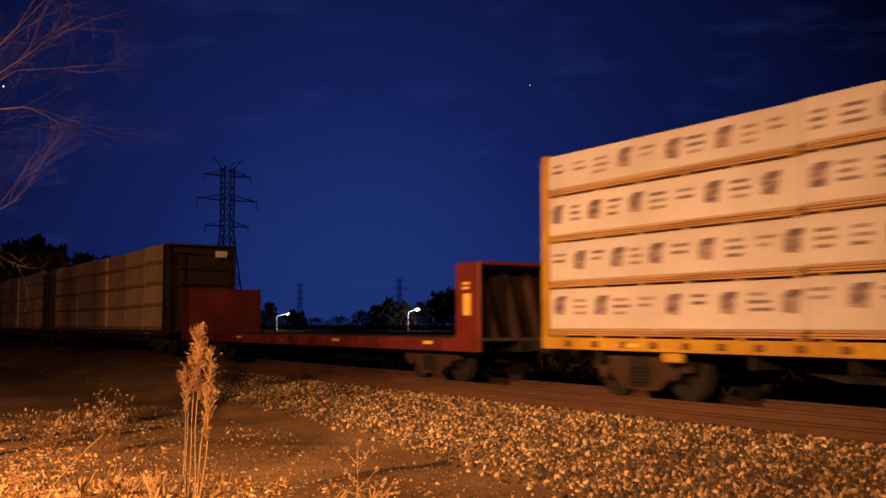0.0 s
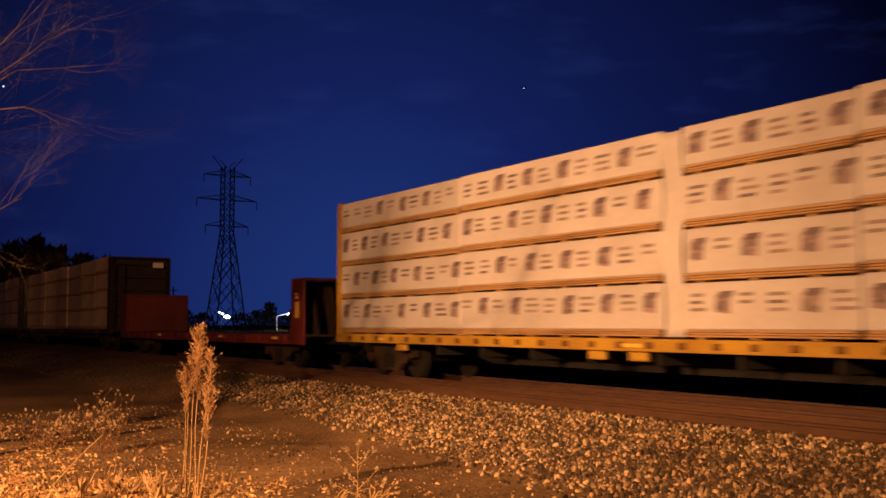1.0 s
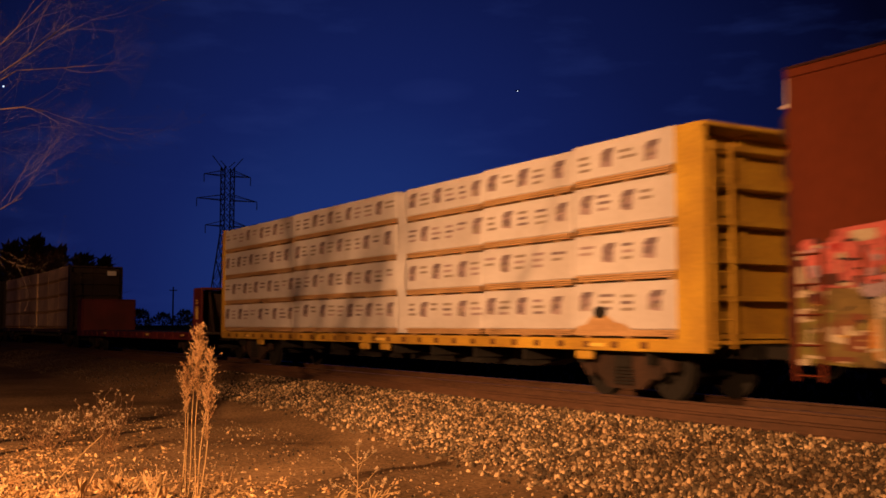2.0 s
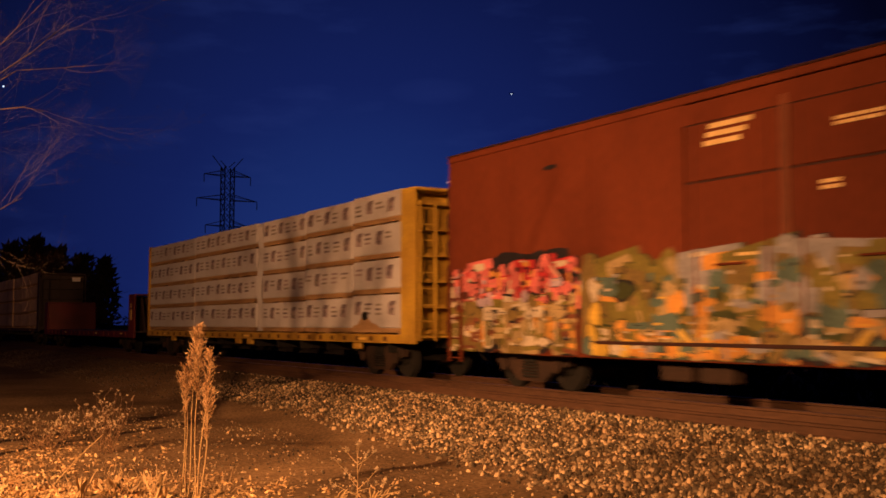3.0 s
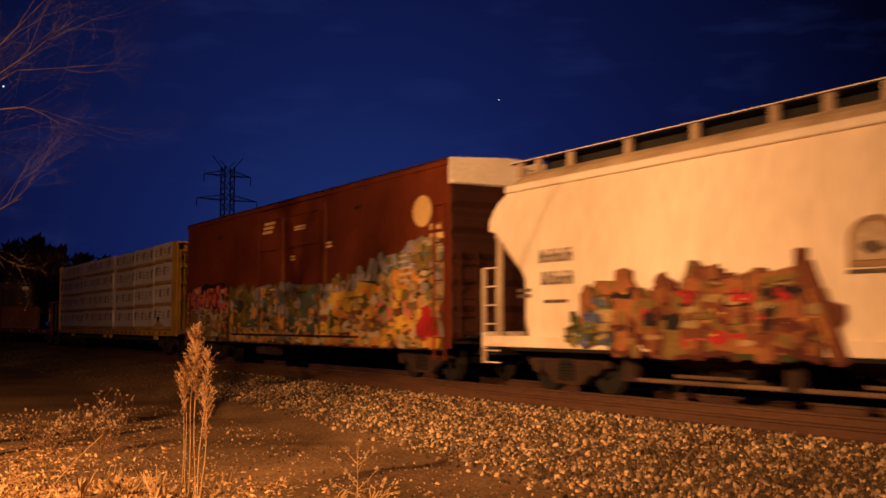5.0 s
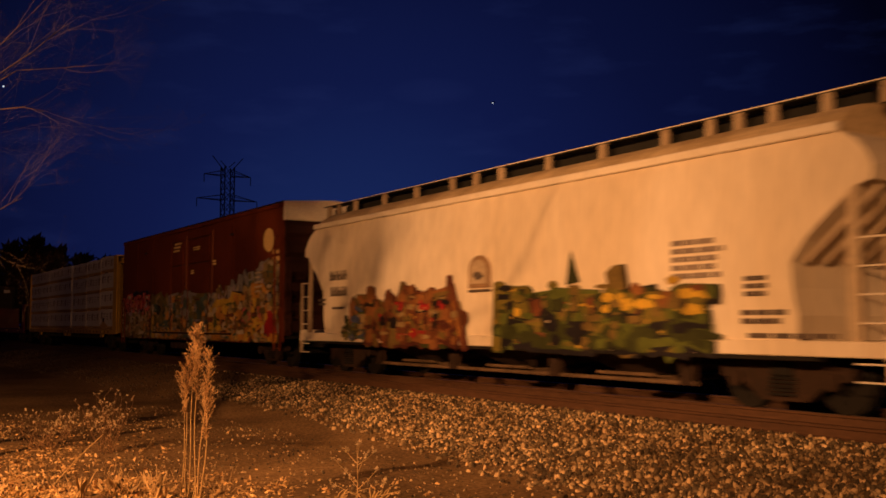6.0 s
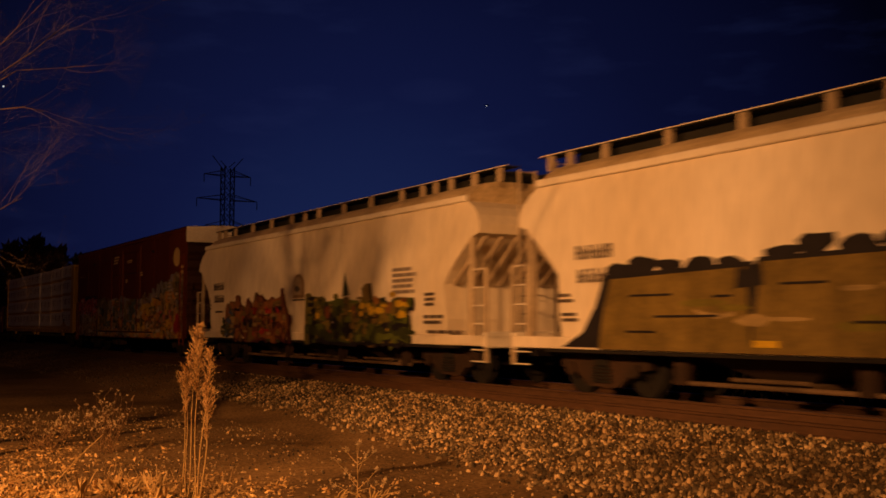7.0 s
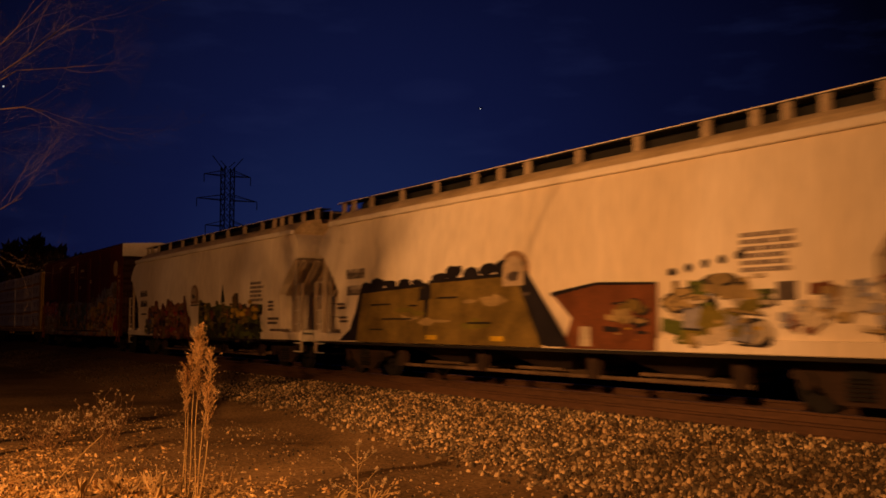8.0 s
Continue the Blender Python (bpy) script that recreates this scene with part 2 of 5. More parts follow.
def bar(bm, a, b, w=0.05, h=None, sides=4, mi=0, taper=1.0):
    """A straight bar from a to b, square or round."""
    a, b = Vector(a), Vector(b)
    d = b - a
    r = bmesh.ops.create_cone(bm, cap_ends=True, segments=sides, radius1=w * 0.5 * (1.414 if sides == 4 else 1), radius2=w * 0.5 * taper * (1.414 if sides == 4 else 1), depth=d.length)
    q = d.to_track_quat("Z", "Y")
    turn = Matrix.Rotation(radians(45), 4, "Z") if sides == 4 else Matrix()
    sc = Matrix.Diagonal((1, (h or w) / w, 1, 1))
    bmesh.ops.transform(bm, verts=r["verts"], matrix=Matrix.Translation((a + b) / 2) @ q.to_matrix().to_4x4() @ sc @ turn)
    for v in r["verts"]:
        for f in v.link_faces:
            f.material_index = mi
    return bm


def prism(bm, pts, axis, lo, hi, mi=0):
    """A flat outline extruded along one axis. pts: pairs in the two other axes, in order."""
    def put(p, c):
        return {"x": (c, p[0], p[1]), "y": (p[0], c, p[1]), "z": (p[0], p[1], c)}[axis]
    lov = [bm.verts.new(put(p, lo)) for p in pts]
    hiv = [bm.verts.new(put(p, hi)) for p in pts]
    n = len(pts)
    made = [bm.faces.new(lov), bm.faces.new(hiv[::-1])]
    for i in range(n):
        made.append(bm.faces.new((lov[i], hiv[i], hiv[(i + 1) % n], lov[(i + 1) % n])))
    for f in made:
        f.material_index = mi
    bmesh.ops.recalc_face_normals(bm, faces=made)
    return bm


def each(name, material, parent, spots, make, label=""):
    """Alike pieces, each an object of its own on one shared mesh."""
    first = part(name, make(bmesh.new()), material, parent, label)
    first.location = spots[0]
    for p in spots[1:]:
        o = first.copy()
        scene.collection.objects.link(o)
        o.location = p


def thing(name, m=None, label="", category="", group="", kind=""):
    ob = new(name)
    if m is not None:
        ob.matrix_basis = m
    return tagged(ob, label, category, group, kind)


class Tubes:
    """Collects thin tapered stalks into one mesh."""

    def __init__(self, sides=4):
        self.v, self.f, self.n = [], [], sides

    def path(self, pts, r0, r1):
        n, base, k = self.n, len(self.v), len(pts)
        for i, p in enumerate(pts):
            d = (pts[min(i + 1, k - 1)] - pts[max(i - 1, 0)]).normalized()
            u = d.cross(Vector((0.31, 0.22, 0.93))).normalized()
            w = d.cross(u)
            r = r0 + (r1 - r0) * i / (k - 1)
            for j in range(n):
                a = 2 * math.pi * j / n
                self.v.append(p + (u * math.cos(a) + w * math.sin(a)) * r)
        for i in range(k - 1):
            for j in range(n):
                a, b = base + i * n + j, base + i * n + (j + 1) % n
                self.f.append((a, b, b + n, a + n))
        self.f.append(tuple(base + (k - 1) * n + j for j in range(n)))

    def leaf(self, p, d, length, width, curl=0.3):
        d = d.normalized()
        u = d.cross(Vector((0.2, 0.35, 0.9))).normalized() * width * 0.5
        w = u.cross(d).normalized() * length * curl
        b = len(self.v)
        self.v += [p, p + d * length * 0.5 + u - w * 0.4, p + d * length + w * 0.5, p + d * length * 0.5 - u - w * 0.4, p + d * length * 0.5 + w * 0.5]
        self.f += [(b, b + 1, b + 4), (b + 1, b + 2, b + 4), (b + 2, b + 3, b + 4), (b + 3, b, b + 4)]

    def done(self, name, material, parent=None, label="", smooth=False):
        return raw(name, self.v, self.f, material, parent, label, smooth)


def rnd(a, b):
    return random.uniform(a, b)


def spread(s=1.0):
    return Vector((random.gauss(0, s), random.gauss(0, s), random.gauss(0, s)))


# ---------------------------------------------------------------- ground
TOE, GROUND, BED = -5.5, -0.75, -0.27


def height(x, y):
    """Height of the ground: the track bed, the ballast slope and the flat beside it."""
    if y > 1.9:
        k = min(1.0, (y - 1.9) / 2.5)
        z = BED - 0.75 * k
    elif y > -1.75:
        z = BED
    elif y > TOE:
        k = (-1.75 - y) / (-1.75 - TOE)
        z = BED + (GROUND - BED) * (k * 0.75 + 0.25 * k * k)
    else:
        z = GROUND
    near = max(0.0, 1 - (abs(x + 12) + abs(y + 7)) / 90)
    if y < -2.2 or y > 2:
        z += near * (0.05 * noise.noise((x * 0.5, y * 0.5, 0)) + 0.018 * noise.noise((x * 2.3, y * 2.3, 3)))
    return z


def axis_steps(lo, hi, step, far):
    out, s = list(np.arange(lo, hi + 1e-6, step)), step
    a, b = lo, hi
    while b < far:
        s *= 1.35
        a, b = a - s, b + s
        out = [a] + out + [b]
    return out


def build_ground():
    xs, ys = axis_steps(-34, 0, 0.16, 2800), axis_steps(-14, 3, 0.14, 2800)
    verts = [(x, y, height(x, y)) for y in ys for x in xs]
    w = len(xs)
    faces = [(j * w + i, j * w + i + 1, (j + 1) * w + i + 1, (j + 1) * w + i) for j in range(len(ys) - 1) for i in range(w - 1)]
    tagged(raw("ground", verts, faces, M_DIRT, None, "", True), "dark trodden dirt beside the railway bank", "ground", kind="structure")


def rocks(name, count, place, size, material, label, category):
    """Loose angular stones, each a squashed, chipped ball, in one mesh."""
    bm = bmesh.new()
    bmesh.ops.create_icosphere(bm, subdivisions=1, radius=0.5)
    base = np.array([v.co[:] for v in bm.verts])
    tri = np.array([[v.index for v in f.verts] for f in bm.faces])
    bm.free()
    rs = np.random.RandomState(7)
    shapes = [base * (1 + rs.uniform(-0.32, 0.25, (len(base), 1))) * rs.uniform([0.8, 0.6, 0.45], [1.3, 1.0, 0.75]) for _ in range(16)]
    vs, fs = [], []
    for i in range(count):
        x, y = place(rs)
        s = size(rs)
        q = Euler(rs.uniform(0, 6.3, 3)).to_matrix()
        p = shapes[rs.randint(16)] @ np.array(q).T * s + (x, y, height(x, y) + s * rs.uniform(0.0, 0.22))
        vs.append(p)
        fs.append(tri + len(base) * i)
    me = bpy.data.meshes.new(name)
    v, f = np.concatenate(vs), np.concatenate(fs)
    me.vertices.add(len(v))
    me.vertices.foreach_set("co", v.ravel())
    me.loops.add(f.size)
    me.loops.foreach_set("vertex_index", f.ravel())
    me.polygons.add(len(f))
    me.polygons.foreach_set("loop_start", np.arange(0, f.size, 3))
    me.update()
    me.validate()
    me.materials.append(material)
    tagged(new(name, me), label, category, kind="stuff")


def build_track():
    track = thing("railway_track", None, "rusty rails on dark wooden ties in pale ballast", "railway track", kind="structure")
    prof = [(-0.07, -0.186), (0.07, -0.186), (0.07, -0.174), (0.012, -0.15), (0.009, -0.05), (0.036, -0.038), (0.036, -0.006), (0.028, 0.0), (-0.028, 0.0), (-0.036, -0.006), (-0.036, -0.038), (-0.009, -0.05), (-0.012, -0.15), (-0.07, -0.174)]
    for y in (-0.7525, 0.7525):
        bm = prism(bmesh.new(), [(p[0] + y, p[1]) for p in prof], "x", -600, 70)
        rail = part("rail", bm, M_RAIL, track)
        part("rail_head", box(bmesh.new(), -600, 70, y - 0.024, y + 0.024, -0.002, 0.003), M_RAILTOP, track, "bright worn running surface of the rail")
    part("spare_rail", prism(bmesh.new(), [(p[0] * 1.05 - 1.5, p[1] * 1.05 - 0.075) for p in prof], "x", -600, 40), M_RAIL, track, "rusty replacement rail lying along the tie ends")
    bm = box(bmesh.new(), -0.115, 0.115, -1.3, 1.3, -0.37, -0.192, 0.012)
    tie = part("tie", bm, M_TIE, track)
    for i in range(-120, 14):
        if i:
            t = tie.copy()
            scene.collection.objects.link(t)
            t.location = (i * 0.52 + rnd(-0.04, 0.04), rnd(-0.05, 0.05), rnd(-0.006, 0.004))
            t.rotation_euler = (0, 0, rnd(-0.02, 0.02))


# ---------------------------------------------------------------- the train
SPEED, GAIN = 9.192, 0.043


def gone(t):
    return SPEED * t + 0.5 * GAIN * t * t


MOVERS = []  # (object, place at the start, turn in degrees about z)
WHEELSETS = []  # (object, place on its car)


def wheelset(car, x):
    bm = bmesh.new()
    for y in (-0.7525, 0.7525):
        s = 1 if y > 0 else -1
        m = Matrix.Translation((0, y, 0)) @ Matrix.Rotation(radians(90), 4, "X")
        bmesh.ops.create_cone(bm, cap_ends=True, segments=28, radius1=0.457, radius2=0.457, depth=0.10, matrix=m)
        m2 = Matrix.Translation((0, y - s * 0.06, 0)) @ Matrix.Rotation(radians(90), 4, "X")
        bmesh.ops.create_cone(bm, cap_ends=True, segments=28, radius1=0.485, radius2=0.485, depth=0.03, matrix=m2)
        m3 = Matrix.Translation((0, y + s * 0.07, 0)) @ Matrix.Rotation(radians(90), 4, "X")
        bmesh.ops.create_cone(bm, cap_ends=True, segments=16, radius1=0.16, radius2=0.16, depth=0.10, matrix=m3)
        for k in range(4):
            a = k * math.pi / 2
            box(bm, math.cos(a) * 0.28 - 0.04, math.cos(a) * 0.28 + 0.04, y + s * 0.045, y + s * 0.062, math.sin(a) * 0.28 - 0.04, math.sin(a) * 0.28 + 0.04)
    bar(bm, (0, -1.0, 0), (0, 1.0, 0), 0.16, sides=12)
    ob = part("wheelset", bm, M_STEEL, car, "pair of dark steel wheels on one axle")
    ob.location = (x, 0, 0.457)
    WHEELSETS.append((ob, x))


def truck(car, x):
    """A freight truck: two cast side frames, bolster, springs and two wheelsets."""
    for s in (-1, 1):
        y = s * 1.0
        bm = bmesh.new()
        pts = [(-1.22, 0.50), (-1.22, 0.66), (-0.95, 0.70), (-0.5, 0.80), (0.5, 0.80), (0.95, 0.70), (1.22, 0.66), (1.22, 0.50), (1.0, 0.46), (0.78, 0.42), (0.42, 0.16), (-0.42, 0.16), (-0.78, 0.42), (-1.0, 0.46)]
        prism(bm, [(p[0] + x, p[1]) for p in pts], "y", y - 0.07, y + 0.07)
        for dx in (-0.89, 0.89):
            bar(bm, (x + dx, y - 0.09, 0.47), (x + dx, y + s * 0.14, 0.47), 0.26, sides=12)
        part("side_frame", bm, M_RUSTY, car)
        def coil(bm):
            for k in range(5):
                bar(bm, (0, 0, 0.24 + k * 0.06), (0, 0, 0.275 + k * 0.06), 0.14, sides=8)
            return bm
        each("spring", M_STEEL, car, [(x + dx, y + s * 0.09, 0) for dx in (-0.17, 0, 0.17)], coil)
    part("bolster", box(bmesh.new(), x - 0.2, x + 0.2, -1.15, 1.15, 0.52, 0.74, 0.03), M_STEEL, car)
    for dx in (-0.89, 0.89):
        wheelset(car, x + dx)


def coupler(car, x, s):
    bm = bmesh.new()
    box(bm, x, x + s * 0.55, -0.09, 0.09, 0.72, 0.92, 0.02)
    box(bm, x + s * 0.45, x + s * 0.78, -0.18, 0.16, 0.66, 0.98, 0.05)
    part("coupler", bm, M_STEEL, car)
    bm = bmesh.new()
    bar(bm, (x, s * 0.35, 0.78), (x + s * 0.3, s * 0.3, 0.5), 0.05, sides=6)
    bar(bm, (x + s * 0.3, s * 0.3, 0.5), (x + s * 0.7, s * 0.12, 0.45), 0.05, sides=6)
    part("brake_hose", bm, M_STEEL, car)


def ladder(car, x, y, z0, z1, w, material, axis="x", gap=0.38):
    bm = bmesh.new()
    ends = []
    for s in (-0.5, 0.5):
        dx, dy = (s * w, 0) if axis == "x" else (0, s * w)
        bar(bm, (x + dx, y + dy, z0), (x + dx, y + dy, z1), 0.05)
        ends.append((dx, dy))
    rails = part("ladder", bm, material, car)
    spots = [(x, y, z0 + 0.08 + gap * k) for k in range(int((z1 - z0 - 0.08) / gap) + 1)]
    each("rung", material, rails, spots, lambda b: bar(b, (*ends[0], 0), (*ends[1], 0), 0.028, sides=6))


def bars_block(bm, x, z, w, h, rows, y, mi=0, ragged=0.3):
    """Rows of plain bars that stand for small lettering, on the near side."""
    rh = h / rows
    for r in range(rows):
        z1 = z - r * rh
        x0, end = x, x + w * (1 - ragged * random.random())
        while x0 < end - 0.02:
            ww = min(end - x0, rnd(0.12, 0.4) * w)
            box(bm, x0, x0 + ww * 0.88, y - 0.004, y, z1 - rh * 0.62, z1, mi=mi)
            x0 += ww


def lumber_pack(length, h, printed, wrap):
    """A pack of boards in white wrap, open at the bottom, on battens. Origin: near lower corner, at its left end."""
    pk = thing("lumber_pack", None, "stacked lumber pack in white printed wrap on battens" if printed else "weathered lumber pack in grey wrap on battens", "lumber pack", "packs on the centerbeam cars")
    w, bat = 1.24, 0.032
    strip = 0.115
    bm = bmesh.new()
    box(bm, 0.012, length - 0.012, 0, w, bat + strip, h, 0.022)
    part("wrap", bm, wrap, pk)
    n = 3
    for k in range(n):
        z = bat + strip * k / n
        part("board", box(bmesh.new(), 0.02 + rnd(0, 0.08), length - 0.02 - rnd(0, 0.08), rnd(-0.014, 0.010), w, z + 0.006, z + strip / n - 0.004), M_WOOD, pk)
    spots = [(0.35 + 1.1 * k, 0, 0) for k in range(int((length - 0.4) / 1.1) + 1)]
    each("batten", M_WOOD, pk, spots, lambda bm: box(bm, -0.045, 0.045, 0.015, w, 0, bat))
    if printed:
        bm = bmesh.new()
        x = 0.06 + rnd(0, 0.15)
        zt = h - 0.17 + rnd(-0.03, 0.02)
        k = random.randint(0, 1)
        while x < length - 0.34:
            z0 = zt + rnd(-0.015, 0.015)
            if k % 2 == 0:
                # a block mark: a soft pale patch under a mosaic of dark pieces, darkest along its top
                hh, ww = min(0.33, h * 0.40), 0.34
                prism(bm, [(x + 0.01, z0 - 0.03), (x + ww, z0 - 0.01), (x + ww - 0.03, z0 - hh), (x, z0 - hh + 0.03)], "y", -0.003, 0.0, 2)
                prism(bm, [(x + 0.10, z0 + 0.02), (x + ww + 0.05, z0 + 0.025), (x + ww + 0.02, z0 - 0.06), (x + ww * 0.6, z0 - 0.10), (x + 0.06, z0 - 0.07)], "y", -0.005, -0.001, 0)
                for q in range(7):
                    qx, qz, qw, qh = x + rnd(0.01, ww - 0.14), z0 - rnd(0.07, hh * 0.75), rnd(0.06, 0.15), rnd(0.035, 0.10)
                    prism(bm, [(qx, qz), (qx + qw, qz + 0.012), (qx + qw - 0.02, qz - qh), (qx - 0.015, qz - qh + 0.01)], "y", -0.006 - 0.001 * q, -0.001, random.choice((0, 0, 1)))
                x += ww + rnd(0.13, 0.24)
            else:
                wide = rnd(0.36, 0.5)
                for r in range(random.choice((2, 3, 3))):
                    bars_block(bm, x + rnd(0, 0.04), z0 - 0.02 - 0.115 * r, wide * rnd(0.75, 1.0), 0.085, 1, 0.0, random.choice((0, 1, 1, 2)), 0.2)
                x += wide + rnd(0.12, 0.2)
                if random.random() < 0.25:
                    k += 1
            k += 1
        tagged(part("print", bm, [M_INK, M_INKSOFT, M_INKPALE], pk, "dark printed marks and lines"), kind="stuff")
    return pk


def corrugated(bm, x, s, y0, y1, z0, z1, n, depth, mi=0):
    """An end wall pressed into n horizontal ribs standing proud towards s."""
    dz = (z1 - z0) / n
    pts = [(x - s * 0.04, z0)]
    for k in range(n):
        z = z0 + k * dz
        pts += [(x, z + dz * 0.06), (x + s * depth, z + dz * 0.3), (x + s * depth, z + dz * 0.7), (x, z + dz * 0.94)]
    pts.append((x - s * 0.04, z1))
    prism(bm, pts, "y", y0, y1, mi)


def centerbeam(name, label, paint, c, left, right, ribs_paint):
    """A centerbeam flat car: deck, side sills with pockets, centre partition, two bulkheads."""
    car = thing(name, None, label, "centerbeam car")
    a, b = left - c, right - c
    part("deck", box(bmesh.new(), a, b, -1.36, 1.36, 0.97, 1.03, 0.01), paint, car)
    for s in (-1, 1):
        bm = bmesh.new()
        box(bm, a, b, s * 1.38 - 0.04, s * 1.38 + 0.04, 0.83, 1.045, 0.008)
        part("side_sill", bm, paint, car)
        each("strap_winch", M_WINCH, car, [(a + 0.8 + 0.76 * k, s * 1.425, 0.935) for k in range(int((b - a - 1.3) / 0.76))], lambda bm: box(bm, -0.09, 0.09, -0.01, 0.012, -0.055, 0.055, 0.01))
        each("jacking_pad", paint, car, [(x, s * 1.3, 0.745) for x in (a + 3.2, (a + b) / 2 - 0.9, (a + b) / 2 + 0.2, b - 3.4)], lambda bm: box(bm, 0, 0.45, -0.05, 0.05, -0.085, 0.085, 0.02))
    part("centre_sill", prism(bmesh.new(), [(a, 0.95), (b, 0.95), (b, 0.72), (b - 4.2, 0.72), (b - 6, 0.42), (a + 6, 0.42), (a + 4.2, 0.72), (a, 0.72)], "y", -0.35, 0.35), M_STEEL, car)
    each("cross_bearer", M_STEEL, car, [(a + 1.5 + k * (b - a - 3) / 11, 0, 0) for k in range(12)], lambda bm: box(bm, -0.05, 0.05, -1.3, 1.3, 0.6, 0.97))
    part("top_chord", box(bmesh.new(), a + 0.3, b - 0.3, -0.09, 0.09, 4.42, 4.56, 0.02), paint, car)
    n = 14
    for k in range(n):
        x = a + 0.6 + k * (b - a - 1.2) / (n - 1)
        part("partition_post", box(bmesh.new(), x - 0.06, x + 0.06, -0.08, 0.08, 1.03, 4.42), paint, car)
    for s, x0, x1 in ((-1, a, a + 0.12), (1, b - 0.66, b)):
        bm = bmesh.new()
        w = 1.39
        for q in (-1, 1):
            prism(bm, [(x0, 0.84), (x1, 0.84), (x1, 4.4), (x1 - s * 0.12 if s > 0 else x1, 4.53), (x0, 4.53)] if s > 0 else [(x0, 0.84), (x1, 0.84), (x1, 4.53), (x0 + 0.12, 4.53), (x0, 4.4)], "y", q * w - 0.03, q * w + 0.03)
        box(bm, x0, x1, -w, w, 4.46, 4.53)
        inner = x0 if s > 0 else x1
        box(bm, inner - 0.03, inner + 0.03, -w, w, 0.9, 4.5)
        part("bulkhead", bm, paint, car)
        each("bulkhead_rib", ribs_paint, car, [(inner, 0, 1.05 + k * 0.62) for k in range(6)], lambda bm: box(bm, min(0, s * (0.4 if s > 0 else 0.1)), max(0, s * (0.4 if s > 0 else 0.1)), -w + 0.04, w - 0.04, 0, 0.08))
        coupler(car, a if s < 0 else b, s)
        ladder(car, (x1 + 0.06 if s > 0 else x0 - 0.06), -1.1, 0.9, 4.2, 0.42, ribs_paint, "y")
    for x in (a + 2.35, b - 2.35):
        truck(car, x)
    each("reflector", M_REFL, car, [(x, -1.43, 0.93) for x in (a + 2.2, 0.2, b - 3)], lambda bm: box(bm, 0, 0.5, -0.004, 0.004, -0.03, 0.03), "small yellow reflector strip")
    if paint is M_BROWN:
        part("placard", box(bmesh.new(), b, b + 0.02, 0.55, 1.05, 4.02, 4.28), M_CREAM, car, "small pale placard on the end wall")
    MOVERS.append((car, Vector((c, 0, 0)), 0))
    return car


TIERS = [0.90, 0.87, 0.88, 0.80]
SPANS = [(-16.0, -10.0), (-9.985, -3.66), (-3.2, 0.12), (0.135, 3.2), (3.215, 5.9)]


def load(shift, printed, wrap):
    """Both sides of a car's load, tier by tier; the far side is turned about."""
    z = 1.05
    for t, h in enumerate(TIERS):
        for i, (x0, x1) in enumerate(SPANS):
            rise = (0, 0.02, 0.0, 0.03, 0.075)[i]
            hh = h + (rise if t == 0 else 0)
            pk = lumber_pack(x1 - x0, hh - 0.004, printed, wrap)
            if printed and t == 0 and i == 4:
                part("torn_wrap", prism(bmesh.new(), [(-0.05, 0.06), (0.12, 0.2), (0.35, 0.24), (0.5, 0.36), (0.62, 0.42), (0.8, 0.37), (0.95, 0.4), (1.15, 0.28), (1.4, 0.24), (1.6, 0.15), (2.0, 0.13), (2.4, 0.06)], "y", -0.016, -0.009), M_WOOD, pk, "bare boards showing through torn wrap")
                bm = bmesh.new()
                bmesh.ops.create_icosphere(bm, subdivisions=2, radius=0.5, matrix=Matrix.Translation((0.75, -0.012, 0.45)) @ Matrix.Diagonal((0.36, 0.03, 0.24, 1)))
                part("hole", bm, M_STEEL, pk, "dark hole in the torn wrap")
            jog = rnd(-0.015, 0.015)
            MOVERS.append((pk, Vector((x0 + shift + rnd(-0.02, 0.02), -1.37 + jog * 0.6, z + (rise if t else 0))), 0))
            far = copy_thing(pk, Matrix())
            MOVERS.append((far, Vector((x1 + shift, 1.37 + jog, z + (rise if t else 0))), 180))
        z += h


def wrapped_gap():
    """The white sheet that closes the joint between two stacks."""
    sh = thing("wrap_sheet", None, "white plastic sheet hanging over the joint between packs", "plastic sheet")
    v, f, n = [], [], 24
    for i in range(n + 1):
        z = 1.08 + 3.38 * i / n
        for j in range(9):
            x = 0.46 * j / 8
            v.append((x, 0.02 * math.sin(j * 1.7 + i * 0.4) - (0.012 if j in (0, 8) else 0.0) + 0.03 * math.sin(i * 0.5), z))
    for i in range(n):
        for j in range(8):
            a = i * 9 + j
            f.append((a, a + 1, a + 10, a + 9))
    ob = raw("sheet", v, f, M_WRAP, sh, "", True)
    md = ob.modifiers.new("thick", "SOLIDIFY")
    md.thickness = 0.006
    MOVERS.append((sh, Vector((-3.67, -1.33, 0.0)), 0))


